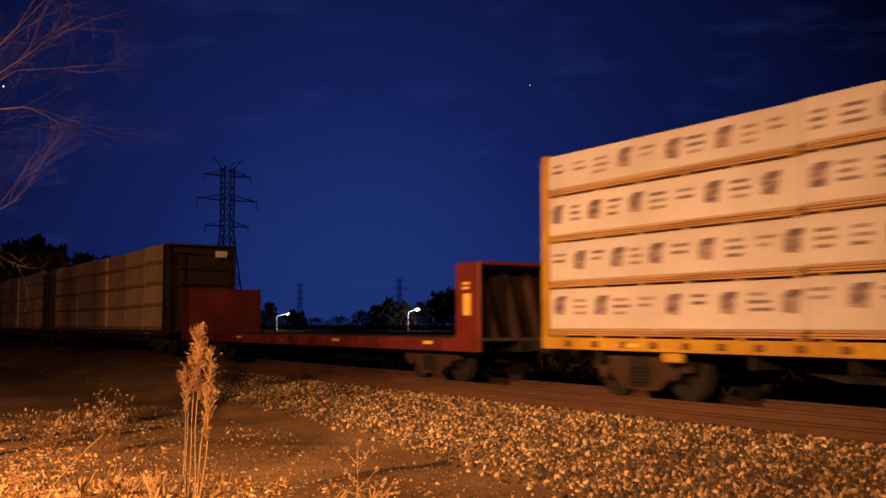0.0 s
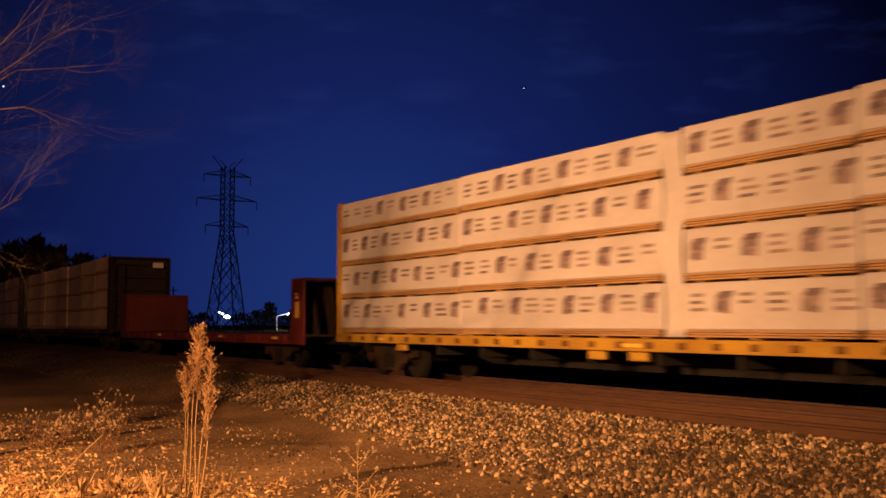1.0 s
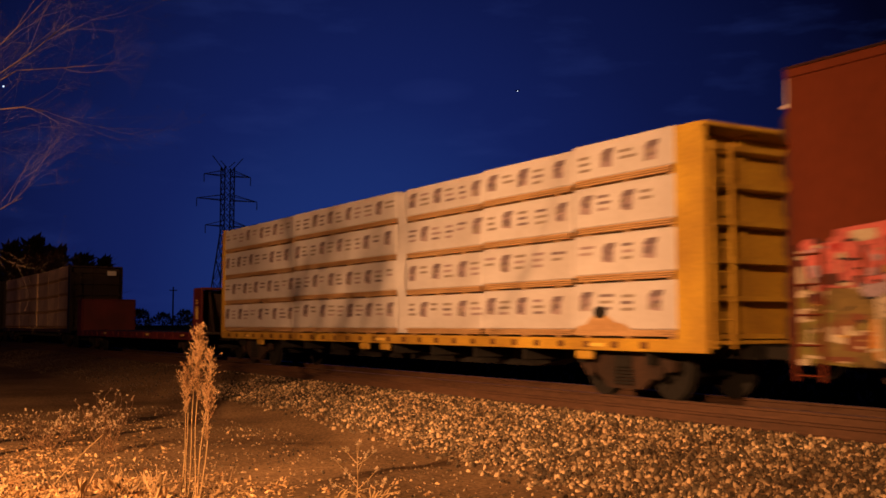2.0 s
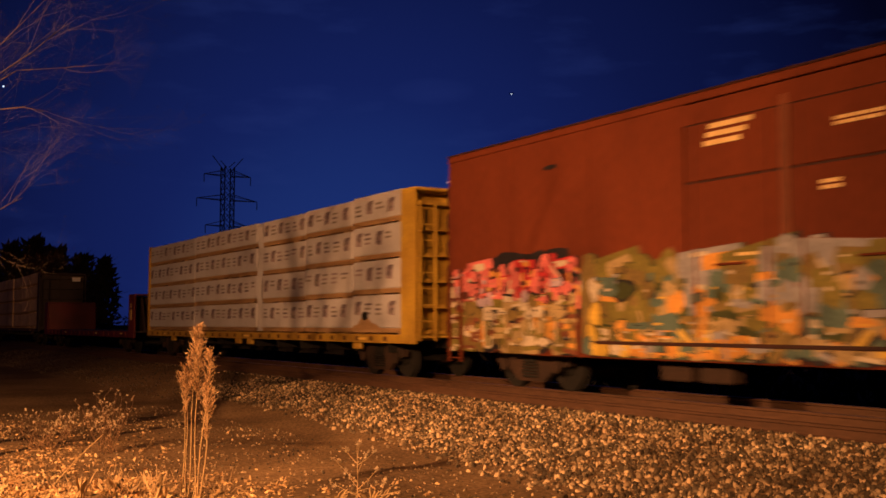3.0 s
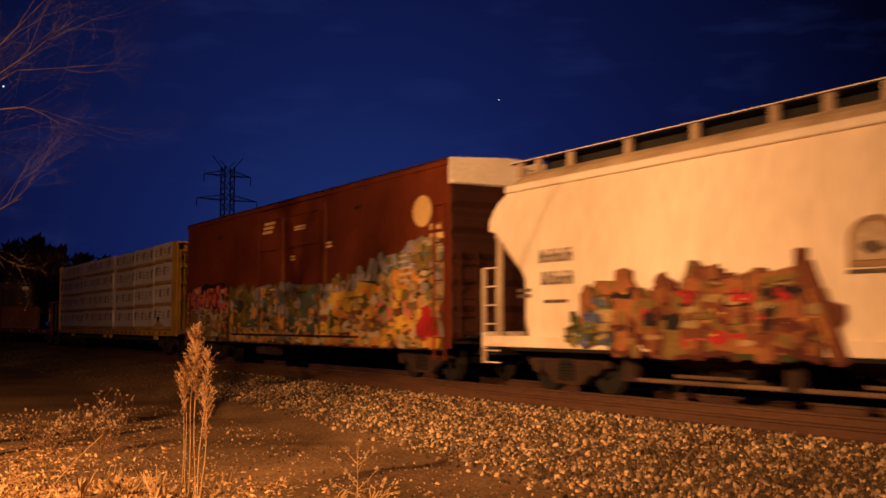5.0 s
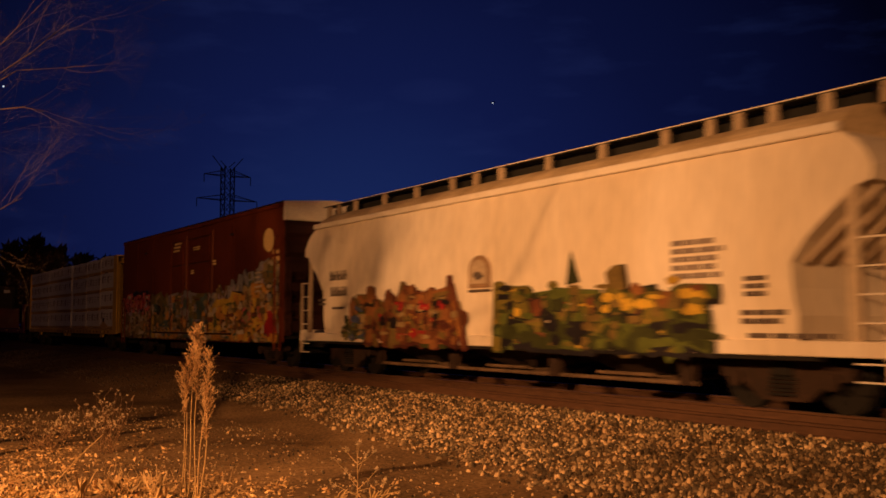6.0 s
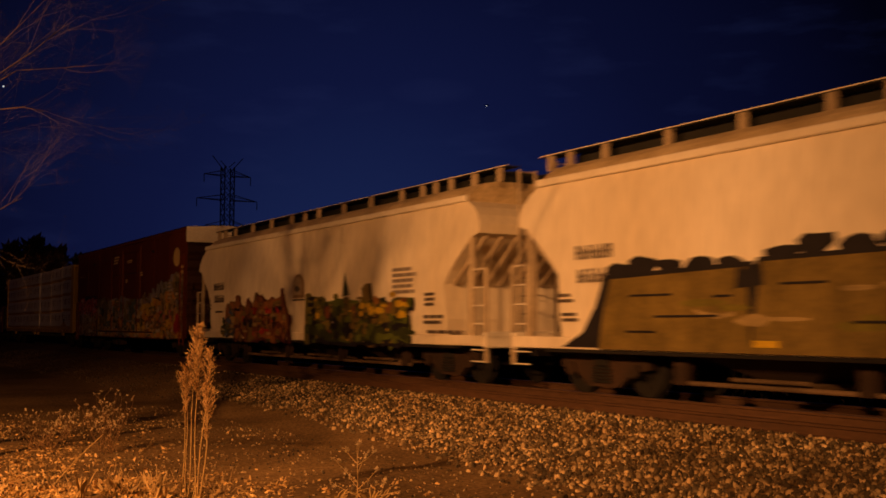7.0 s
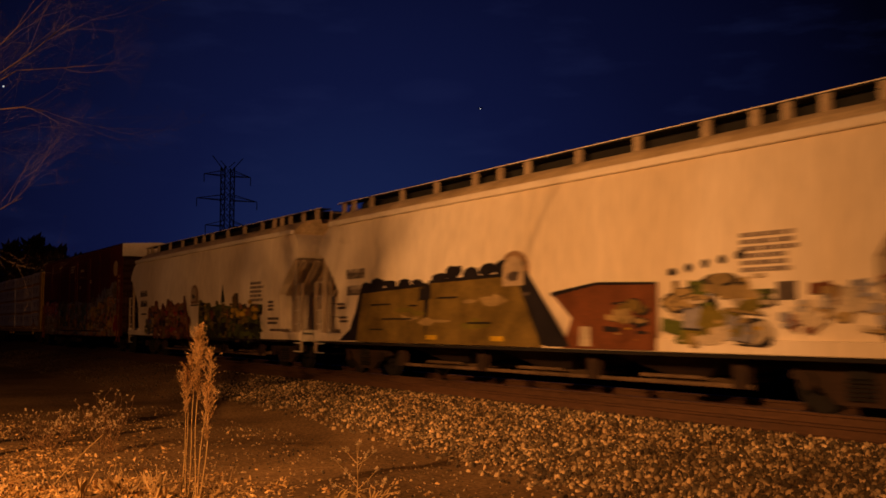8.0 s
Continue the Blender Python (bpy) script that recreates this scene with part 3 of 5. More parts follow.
def flatcar():
    """The empty red bulkhead flat car."""
    c = -28.8
    car = thing("bulkhead_flat_car", None, "empty red bulkhead flat car with low end walls", "flat car")
    a, b = -39.2 - c, -18.4 - c
    part("deck", box(bmesh.new(), a, b, -1.33, 1.33, 0.93, 1.0, 0.01), M_TIE, car, "worn dark plank deck")
    for s in (-1, 1):
        bm = bmesh.new()
        box(bm, a, b, s * 1.37 - 0.04, s * 1.37 + 0.04, 0.70, 0.99, 0.01)
        part("side_sill", bm, M_RED, car)
        each("stake_pocket", M_RED, car, [(a + 1.4 + k * (b - a - 2.8) / 17, s * 1.42, 0.86) for k in range(18)], lambda bm: box(bm, -0.08, 0.08, -0.02, 0.02, -0.1, 0.1, 0.01))
    part("centre_sill", prism(bmesh.new(), [(a, 0.93), (b, 0.93), (b, 0.7), (b - 4, 0.7), (b - 6, 0.4), (a + 6, 0.4), (a + 4, 0.7), (a, 0.7)], "y", -0.35, 0.35), M_STEEL, car)
    for s, x0, x1 in ((-1, a, a + 0.95), (1, b - 0.95, b)):
        bm = bmesh.new()
        for q in (-1, 1):
            box(bm, x0, x1, q * 1.37 - 0.04, q * 1.37 + 0.04, 0.72, 2.62, 0.02)
        inner = x0 if s > 0 else x1
        box(bm, x0, x1, -1.37, 1.37, 2.55, 2.63, 0.01)
        # rear recess in dark brown, not red: its shade is put into the colour
        part("end_sheet", box(bmesh.new(), inner - 0.04, inner + 0.04, -1.325, 1.325, 0.95, 2.545, 0.01), M_BROWN if s > 0 else M_RED, car, "steel sheet of the end wall, shade coloured in at the rear end")
        part("bulkhead", bm, M_RED, car)
        each("bulkhead_gusset", M_BROWN, car, [(inner, y, 0) for y in (-0.9, -0.3, 0.3, 0.9)], lambda bm: prism(bm, [(s * 0.04, 1.0), (s * 0.88, 1.0), (s * 0.3, 2.55), (s * 0.04, 2.55)], "y", -0.05, 0.05), "upright gusset behind the end wall, coloured dark for shade")
        coupler(car, a if s < 0 else b, s)
    bm = bmesh.new()
    box(bm, b - 0.62, b - 0.33, -1.42, -1.412, 1.48, 1.95)
    bars_block(bm, b - 0.66, 2.2, 0.36, 0.2, 2, -1.412)
    part("stencil", bm, M_REFL, car, "faded orange stencil patch")
    each("reflector", M_REFL, car, [(x - c, -1.445, 0.88) for x in (-25.6, -20.7, -33.0)], lambda bm: box(bm, 0, 0.42, -0.005, 0.005, -0.04, 0.04), "yellow reflector strip")
    for x in (a + 2.6, b - 2.6):
        truck(car, x)
    MOVERS.append((car, Vector((c, 0, 0)), 0))


STEP = [0]


def blob(bm, x, z, w, h, y, mi, n=9, rough=0.25, turn=0.0, corners=None):
    """One sprayed patch: an uneven outline, a hair proud of the wall."""
    STEP[0] += 1
    yy = y - 0.003 - 0.000024 * (STEP[0] % 2000)
    pts = corners or []
    if not corners:
        p0 = rnd(0, 6.28)
        for k in range(n):
            a = 2 * math.pi * k / n + p0
            r = 1 + rnd(-rough, rough)
            px, pz = math.cos(a) * w * 0.5 * r, math.sin(a) * h * 0.5 * r
            pts.append((x + px * math.cos(turn) - pz * math.sin(turn), z + px * math.sin(turn) + pz * math.cos(turn)))
    vs = [bm.verts.new((p[0], yy, p[1])) for p in pts]
    f = bm.faces.new(vs)
    f.material_index = mi
    f.normal_update()
    if f.normal.y > 0:
        f.normal_flip()


def scrawl(bm, x0, x1, z0, top, colours, count, y, size=(0.25, 0.75), outline=0.3, cols=None):
    """A field of letters: fills, slanting strokes, wedges and small highlights between z0 and top(x)."""
    for i in range(count):
        w, h = rnd(*size), rnd(size[0] * 0.5, size[1] * 0.62)
        x = rnd(x0 + w * 0.5, x1 - w * 0.5)
        zt = top(x)
        z = rnd(z0 + h * 0.5, max(z0 + h * 0.52, zt - h * 0.5))
        k = cols.index(random.choice(colours))
        kind, s = random.random(), rnd(-0.35, 0.35) * h
        if kind < 0.3:
            pts = None
        elif kind < 0.6:
            pts = [(x - w * 0.5, z - h * 0.5 + rnd(0, 0.3) * h), (x + w * 0.3, z - h * 0.5), (x + w * 0.5, z - h * 0.1 + s * 0.5), (x + w * 0.35, z + h * 0.5), (x - w * 0.2, z + h * 0.3), (x - w * 0.45, z + h * 0.45)]
        elif kind < 0.82:
            pts = [(x - w * 0.5, z - h * 0.16), (x + w * 0.5, z - h * 0.14 + s), (x + w * 0.46, z + h * 0.16 + s), (x - w * 0.5, z + h * 0.2)]
        else:
            pts = [(x - w * 0.15, z - h * 0.5), (x + w * 0.17, z - h * 0.5), (x + w * 0.2 + s, z + h * 0.5), (x - w * 0.13 + s, z + h * 0.5)]
        if random.random() < outline:
            if pts:
                blob(bm, 0, 0, 0, 0, y, cols.index("black"), corners=[(x + (p[0] - x) * 1.14 + 0.02, max(z0, z + (p[1] - z) * 1.2)) for p in pts])
            else:
                blob(bm, x + 0.02, z, w * 1.08, h * 1.0, y, cols.index("black"))
        if pts:
            blob(bm, 0, 0, 0, 0, y, k, corners=pts)
        else:
            blob(bm, x, z, w * 0.9, h * 0.85, y, k)
        if random.random() < 0.35:
            blob(bm, x + rnd(-0.3, 0.3) * w, z + rnd(-0.25, 0.25) * h, w * 0.28, h * 0.18, y, cols.index(random.choice(["cream", "black", "yellow", "sand"])), n=5)


STROKES = {
    "a": (((0.0, 0.0), (0.42, 1.0)), ((1.0, 0.0), (0.58, 1.0)), ((0.2, 0.36), (0.8, 0.36))),
    "e": (((0.12, 0.0), (0.12, 1.0)), ((0.1, 0.9), (1.0, 0.96)), ((0.1, 0.5), (0.85, 0.52)), ((0.1, 0.08), (1.0, 0.04))),
    "s": (((1.0, 0.92), (0.1, 0.88)), ((0.1, 0.9), (0.15, 0.55)), ((0.1, 0.54), (0.9, 0.46)), ((0.9, 0.5), (0.88, 0.1)), ((0.95, 0.08), (0.0, 0.1))),
    "n": (((0.1, 0.0), (0.12, 1.0)), ((0.1, 0.95), (0.9, 0.05)), ((0.9, 0.0), (0.92, 1.0))),
    "r": (((0.12, 0.0), (0.12, 1.0)), ((0.1, 0.92), (0.85, 0.86)), ((0.85, 0.9), (0.8, 0.5)), ((0.85, 0.5), (0.2, 0.46)), ((0.4, 0.46), (1.0, 0.0))),
    "o": (((0.12, 0.15), (0.1, 0.85)), ((0.1, 0.9), (0.9, 0.92)), ((0.9, 0.88), (0.92, 0.12)), ((0.92, 0.08), (0.08, 0.1)))}


def letter(bm, x, z, w, h, y, cols, fill, second, edge, shine, lo, hi):
    """One fat, leaning letter: dark edge, two-tone fill, thin highlights."""
    lean, th = rnd(-0.3, 0.35) * h, rnd(0.26, 0.44) * min(w, h)
    strokes = []
    for p, q in STROKES[random.choice(list(STROKES))]:
        a = Vector((x + p[0] * w + lean * p[1] + rnd(-0.2, 0.2) * w, z + p[1] * h + rnd(-0.14, 0.1) * h))
        b = Vector((x + q[0] * w + lean * q[1] + rnd(-0.2, 0.2) * w, z + q[1] * h + rnd(-0.14, 0.1) * h))
        strokes.append((a, b, (b - a).normalized(), rnd(0.8, 1.2)))

    def quad(a, b, d, t, grow, colour):
        n = Vector((-d.y, d.x))
        r0, r1 = t * 0.5 + grow, t * 0.5 * rnd(0.75, 1.2) + grow
        pts = [a - d * (t * 0.3 + grow) - n * r0, a - d * (t * 0.45 + grow), a - d * (t * 0.3 + grow) + n * r0, b + d * (t * 0.3 + grow) + n * r1, b + d * (t * 0.45 + grow), b + d * (t * 0.3 + grow) - n * r1]
        blob(bm, 0, 0, 0, 0, y, cols.index(colour), corners=[(min(hi, max(lo, p.x)), max(0.72, p.y)) for p in pts])
    for a, b, d, k in strokes:
        quad(a + Vector((0.05, -0.04)), b + Vector((0.05, -0.04)), d, th * k, 0.045, edge)
    for a, b, d, k in strokes:
        quad(a, b, d, th * k, 0.0, fill)
    for a, b, d, k in strokes:
        f = rnd(0.0, 0.45)
        quad(a.lerp(b, f), a.lerp(b, f + rnd(0.25, 0.5)), d, th * k * 0.62, 0.0, second)
        if random.random() < 0.55:
            n = Vector((-d.y, d.x)) * th * 0.3
            quad(a.lerp(b, 0.15) + n, a.lerp(b, rnd(0.4, 0.8)) + n, d, th * 0.16, 0.0, shine)


def lettering(bm, x0, x1, z0, top, y, cols, fills, seconds, edges, shines, w=(0.7, 1.2), overlap=0.82, past=0.05):
    """A row of letters side by side from x0 to x1."""
    x = x0
    while x < x1 - 0.3:
        ww = min(rnd(*w), x1 - x)
        letter(bm, x, z0 + rnd(0, 0.08), ww, max(0.35, top(x + ww / 2) - z0 - rnd(0.0, 0.15)), y, cols, random.choice(fills), random.choice(seconds), random.choice(edges), random.choice(shines), x0 - past, x1 + past)
        x += ww * overlap * 0.72


def sprayed(bm, car, label):
    STEP[0] = 0
    tagged(part("graffiti", bm, list(GRAFF.values()), car, label), kind="stuff")


def boxcar():
    """The red-brown boxcar with two plug doors a side, graffiti along its lower half."""
    c, y = 17.77, 1.55
    car = thing("boxcar", None, "red-brown steel boxcar with bright graffiti along its lower side", "boxcar")
    a, b = 8.38 - c, 27.15 - c
    d0, dm, d1 = 15.6 - c, 17.57 - c, 20.6 - c
    for s in (-1, 1):
        for x0, x1 in ((a, d0), (d1, b)):
            n = max(2, round((x1 - x0) / 2.1))
            for k in range(n):
                p, q = x0 + (x1 - x0) * k / n, x0 + (x1 - x0) * (k + 1) / n
                part("side_panel", box(bmesh.new(), p + 0.004, q - 0.004, s * y - 0.04 * s, s * y, 0.98, 4.80, 0.006), M_BOX, car)
                if k < n - 1:
                    part("side_post", box(bmesh.new(), q - 0.02, q + 0.02, s * y - 0.04 * s, s * (y + 0.012), 0.98, 4.80), M_BOX, car)
        for p, q in ((d0, dm), (dm + 0.12, d1)):
            zs = [1.0, 2.35, 3.52, 4.45]
            door = part("plug_door", box(bmesh.new(), p + 0.03, q - 0.03, s * y - 0.05 * s, s * (y - 0.025), 1.0, 4.45), M_BOXSHADE, car)
            for i in range(3):
                part("door_panel", box(bmesh.new(), p + 0.05, q - 0.05, s * (y - 0.025), s * (y + 0.002), zs[i] + 0.018, zs[i + 1] - 0.018, 0.012), M_BOX, door)
            for x in (p + 0.25, q - 0.25):
                part("lock_rod", bar(bmesh.new(), (x, s * (y + 0.03), 1.02), (x, s * (y + 0.03), 4.4), 0.035, sides=6), M_BOX, door)
            part("door_handle", bar(bmesh.new(), ((p + q) / 2 - 0.3, s * (y + 0.05), 2.2), ((p + q) / 2 + 0.3, s * (y + 0.05), 2.2), 0.04, sides=6), M_BOX, door)
        part("door_post", box(bmesh.new(), dm, dm + 0.12, s * y - 0.05 * s, s * (y + 0.02), 0.98, 4.6, 0.01), M_POST, car)
        part("door_post", box(bmesh.new(), d1 - 0.02, d1 + 0.12, s * y - 0.05 * s, s * (y + 0.02), 0.98, 4.6, 0.01), M_POST, car)
        part("door_header", box(bmesh.new(), d0, d1, s * y - 0.04 * s, s * (y - 0.002), 4.452, 4.78), M_BOX, car)
        part("door_track", box(bmesh.new(), d0 - 2.2, d1 + 2.2, s * (y - 0.02), s * (y + 0.06), 0.94, 1.0, 0.01), M_BOXSHADE, car)
        part("side_sill", prism(bmesh.new(), [(a, 0.98), (b, 0.98), (b, 0.76), (b - 2.6, 0.76), (b - 2.9, 0.70), (a + 2.9, 0.70), (a + 2.6, 0.76), (a, 0.76)], "y", s * y - 0.035 * s, s * (y - 0.004)), M_BOX, car)
        part("eave", box(bmesh.new(), a, b, s * y - 0.06 * s, s * (y + 0.03), 4.80, 4.93, 0.012), M_BOX, car)
    part("floor_frame", box(bmesh.new(), a + 0.1, b - 0.1, -1.45, 1.45, 0.86, 0.98), M_STEEL, car)
    part("centre_sill", box(bmesh.new(), a, b, -0.3, 0.3, 0.6, 0.86), M_STEEL, car)
    bm = bmesh.new()
    prism(bm, [(-1.60, 4.925), (1.60, 4.925), (1.58, 4.965), (0, 5.045), (-1.58, 4.965)], "x", a, b)
    for k in range(17):
        x = a + 0.6 + k * (b - a - 1.2) / 16
        prism(bm, [(-1.56, 4.955), (0, 5.035), (1.56, 4.955), (1.56, 4.985), (0, 5.065), (-1.56, 4.985)], "x", x - 0.035, x + 0.035)
    part("roof", bm, M_BOXSHADE, car)
    for s, x in ((-1, a), (1, b)):
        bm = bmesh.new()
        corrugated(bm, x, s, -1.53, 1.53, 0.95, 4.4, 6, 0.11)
        part("end_wall", bm, M_BOXSHADE, car)
        bm = bmesh.new()
        k = 1.57 if s > 0 else 1.50
        prism(bm, [(-k, 4.38), (k, 4.38), (k, 4.955), (0, 5.05), (-k, 4.955)], "x", x - s * 0.03, x + s * 0.05)
        box(bm, min(x + s * 0.05, x + s * 0.12), max(x + s * 0.05, x + s * 0.12), -1.5, 1.5, 4.40, 4.44)
        part("end_cap_panel", bm, M_CREAM, car, "pale cream panel under the roof end")
        coupler(car, x, s)
        ladder(car, x + s * 0.14, -1.15, 1.0, 2.9, 0.45, M_BOXSHADE, "y")
        bm = bmesh.new()
        box(bm, min(x, x + s * 0.25), max(x, x + s * 0.25), -1.2, 1.2, 1.0, 1.05)
        part("end_platform", bm, M_STEEL, car)
    ladder(car, b - 0.35, -y - 0.06, 0.5, 3.95, 0.46, M_BOX, "x", 0.42)
    ladder(car, a + 0.35, -y - 0.06, 0.5, 2.4, 0.46, M_BOX, "x", 0.42)
    bm = bmesh.new()
    blob(bm, 25.95 - c, 3.87, 0.86, 0.73, -y - 0.012, 0, n=24, rough=0.015)
    part("emblem", bm, M_EMBLEM, car, "plain round yellow emblem")
    bm = bmesh.new()
    for i in range(3):
        blob(bm, 0, 0, 0, 0, -y - 0.01, 0, corners=[(16.05 - c + i * 0.06, 4.06 + 0.13 * i), (17.05 - c - (2 - i) * 0.12, 4.06 + 0.13 * i), (17.05 - c - (2 - i) * 0.12, 4.14 + 0.13 * i), (16.05 - c + i * 0.06, 4.14 + 0.13 * i)])
    bars_block(bm, 18.5 - c, 4.12, 0.85, 0.15, 2, -y - 0.01, ragged=0.1)
    bars_block(bm, 18.25 - c, 3.28, 0.36, 0.17, 2, -y - 0.01, ragged=0.1)
    bars_block(bm, 20.7 - c, 3.52, 0.4, 0.2, 2, -y - 0.01, ragged=0.1)
    bars_block(bm, 16.7 - c, 2.36, 0.45, 0.08, 1, -y - 0.02)
    bars_block(bm, 19.0 - c, 2.36, 0.7, 0.07, 1, -y - 0.02)
    bars_block(bm, 26.3 - c, 3.55, 0.62, 1.1, 5, -y - 0.01, ragged=0.2)
    tagged(part("stencil", bm, M_EMBLEM, car, "faded cream stencilled lines and patches"), kind="stuff")
    for x, z, w in ((22.6, 4.28, 0.5), (12.1, 4.25, 0.45)):
        bm = bmesh.new()
        blob(bm, x - c, z, w, 0.09, -y - 0.01, 0, n=6)
        part("small_stencil", bm, GRAFF["black"], car, "small dark stencil")
    cols = list(GRAFF)
    yy = -y - 0.014
    bm = bmesh.new()
    random.seed(21)
    for k in range(4):
        blob(bm, 10.55 - c + k * 0.55, 2.45, 0.95, 0.55, yy, cols.index("black"))
    scrawl(bm, 8.5 - c, 12.9 - c, 0.80, lambda x: 1.9, ["sand", "gold", "olive", "grey"], 60, yy, (0.4, 0.9), 0.1, cols)
    lettering(bm, 8.55 - c, 10.5 - c, 1.55, lambda x: 2.45, yy, cols, ["pink", "maroon", "pink"], ["cream", "lilac", "orange"], ["maroon", "black"], ["cream"], (0.5, 0.7))
    lettering(bm, 10.4 - c, 12.9 - c, 1.55, lambda x: 2.5, yy, cols, ["pink", "pink", "red"], ["pink", "cream", "orange"], ["black"], ["cream", "pink"], (0.5, 0.8))
    lettering(bm, 8.5 - c, 12.8 - c, 0.85, lambda x: 1.75, yy, cols, ["sand", "sand", "gold", "cream"], ["gold", "orange", "olive"], ["black", "rust", "olive"], ["cream", "pink"], (0.6, 1.0))
    scrawl(bm, 8.55 - c, 12.8 - c, 1.5, lambda x: 2.45, ["pink", "maroon", "red", "pink", "lilac"], 34, yy, (0.18, 0.5), 0.2, cols)
    scrawl(bm, 8.55 - c, 12.8 - c, 0.82, lambda x: 1.75, ["sand", "gold", "olive", "cream", "rust"], 40, yy, (0.2, 0.55), 0.25, cols)
    sprayed(bm, car, "pink, black and sand graffiti letters")
    bm = bmesh.new()
    scrawl(bm, 12.9 - c, 20.4 - c, 0.76, lambda x: 2.3, ["teal", "olive", "grey", "gold", "green", "rust", "gold"], 110, yy, (0.6, 1.3), 0.1, cols)
    lettering(bm, 13.0 - c, 20.3 - c, 1.0, lambda x: 2.35 + 0.08 * math.sin(3 * x), yy, cols, ["teal", "olive", "gold", "grey"], ["teal", "olive", "gold", "sand", "orange"], ["moss", "black", "rust"], ["sand", "cream", "teal"], (0.9, 1.4), 0.75)
    lettering(bm, 13.2 - c, 20.3 - c, 0.78, lambda x: 1.35, yy, cols, ["orange", "sand", "olive", "teal", "gold"], ["yellow", "cream", "gold"], ["moss", "black"], ["cream"], (0.5, 0.9), 0.95)
    scrawl(bm, 13.0 - c, 20.4 - c, 0.8, lambda x: 2.3, ["teal", "orange", "olive", "moss", "grey", "gold", "sand"], 90, yy, (0.2, 0.7), 0.15, cols)
    for x, z in ((13.35, 1.9), (13.4, 1.45), (13.3, 1.1)):
        blob(bm, x - c, z, 0.3, 0.36, yy, cols.index("yellow" if z < 1.8 else "cream"), rough=0.4)
    sprayed(bm, car, "teal, olive and yellow graffiti letters")
    bm = bmesh.new()
    rise = lambda x: 2.25 + 0.16 * (x + c - 20.2)
    scrawl(bm, 20.2 - c, 26.95 - c, 0.76, rise, ["grey", "olive", "grey", "sand", "gold"], 150, yy, (0.5, 1.1), 0.1, cols)
    lettering(bm, 20.2 - c, 26.9 - c, 1.9, lambda x: rise(x), yy, cols, ["grey", "gold", "grey", "sand"], ["grey", "cream", "olive", "lilac"], ["black", "moss", "teal"], ["cream"], (0.6, 1.0), 0.8)
    lettering(bm, 20.3 - c, 26.7 - c, 1.05, lambda x: 1.95 + 0.09 * (x + c - 20.2), yy, cols, ["orange", "yellow", "orange", "yellow", "sand"], ["yellow", "orange", "sand", "pink"], ["black", "moss", "rust"], ["cream", "yellow"], (0.8, 1.25), 0.72)
    lettering(bm, 20.4 - c, 26.8 - c, 0.78, lambda x: 1.35, yy, cols, ["orange", "sand", "yellow", "gold"], ["cream", "yellow", "orange"], ["green", "black", "rust"], ["cream"], (0.6, 0.9), 0.9)
    scrawl(bm, 20.3 - c, 26.8 - c, 0.8, lambda x: 2.0 + 0.1 * (x + c - 20.2), ["orange", "yellow", "sand", "gold", "cream", "green", "rust"], 110, yy, (0.2, 0.7), 0.2, cols)
    for z, w in ((2.86, 0.5), (2.72, 0.62), (2.56, 0.56), (2.42, 0.6), (2.28, 0.5)):
        blob(bm, 0, 0, 0, 0, yy, cols.index("cream"), corners=[(24.9 - c, z), (24.9 + w - c, z + 0.03), (24.92 + w - c, z + 0.09), (24.88 - c, z + 0.06)])
    scrawl(bm, 25.2 - c, 26.9 - c, 1.6, lambda x: 3.2, ["cream", "grey", "olive", "gold", "sand"], 34, yy, (0.2, 0.5), 0.35, cols)
    for x, z in ((26.15, 1.35), (25.95, 1.15), (26.4, 1.2)):
        blob(bm, x - c, z, 0.62, 0.62, yy, cols.index("red"), rough=0.35)
    scrawl(bm, 12.8 - c, 26.9 - c, 0.73, lambda x: 1.0, ["orange", "yellow", "cream", "sand", "teal", "orange", "grey"], 90, yy, (0.25, 0.6), 0.1, cols)
    sprayed(bm, car, "orange, yellow, grey and red graffiti letters")
    each("brake_gear", M_RUSTY, car, [(14.6 - c, -1.05, 0.48), (15.5 - c, -1.05, 0.48)], lambda bm: box(bm, 0, 0.7, -0.15, 0.15, -0.13, 0.13, 0.03))
    for x in (10.75 - c, 25.1 - c):
        truck(car, x)
    MOVERS.append((car, Vector((c, 0, 0)), 0))


EDGE = [(0.92, 1.62), (1.1, 1.60), (1.41, 1.56), (1.8, 1.62), (2.17, 1.62), (2.45, 1.40), (2.68, 1.13), (2.9, 0.85), (3.13, 0.57), (3.2, 0.30), (3.4, 0.28), (3.6, 0.40), (3.78, 0.58), (3.93, 0.85)]


def bulge(z):
    """Half width of the hopper at that height."""
    k = (z - 0.92) / 3.0
    return 1.46 + 0.13 * math.sin(math.pi * min(1.0, k * 0.92 + 0.05))


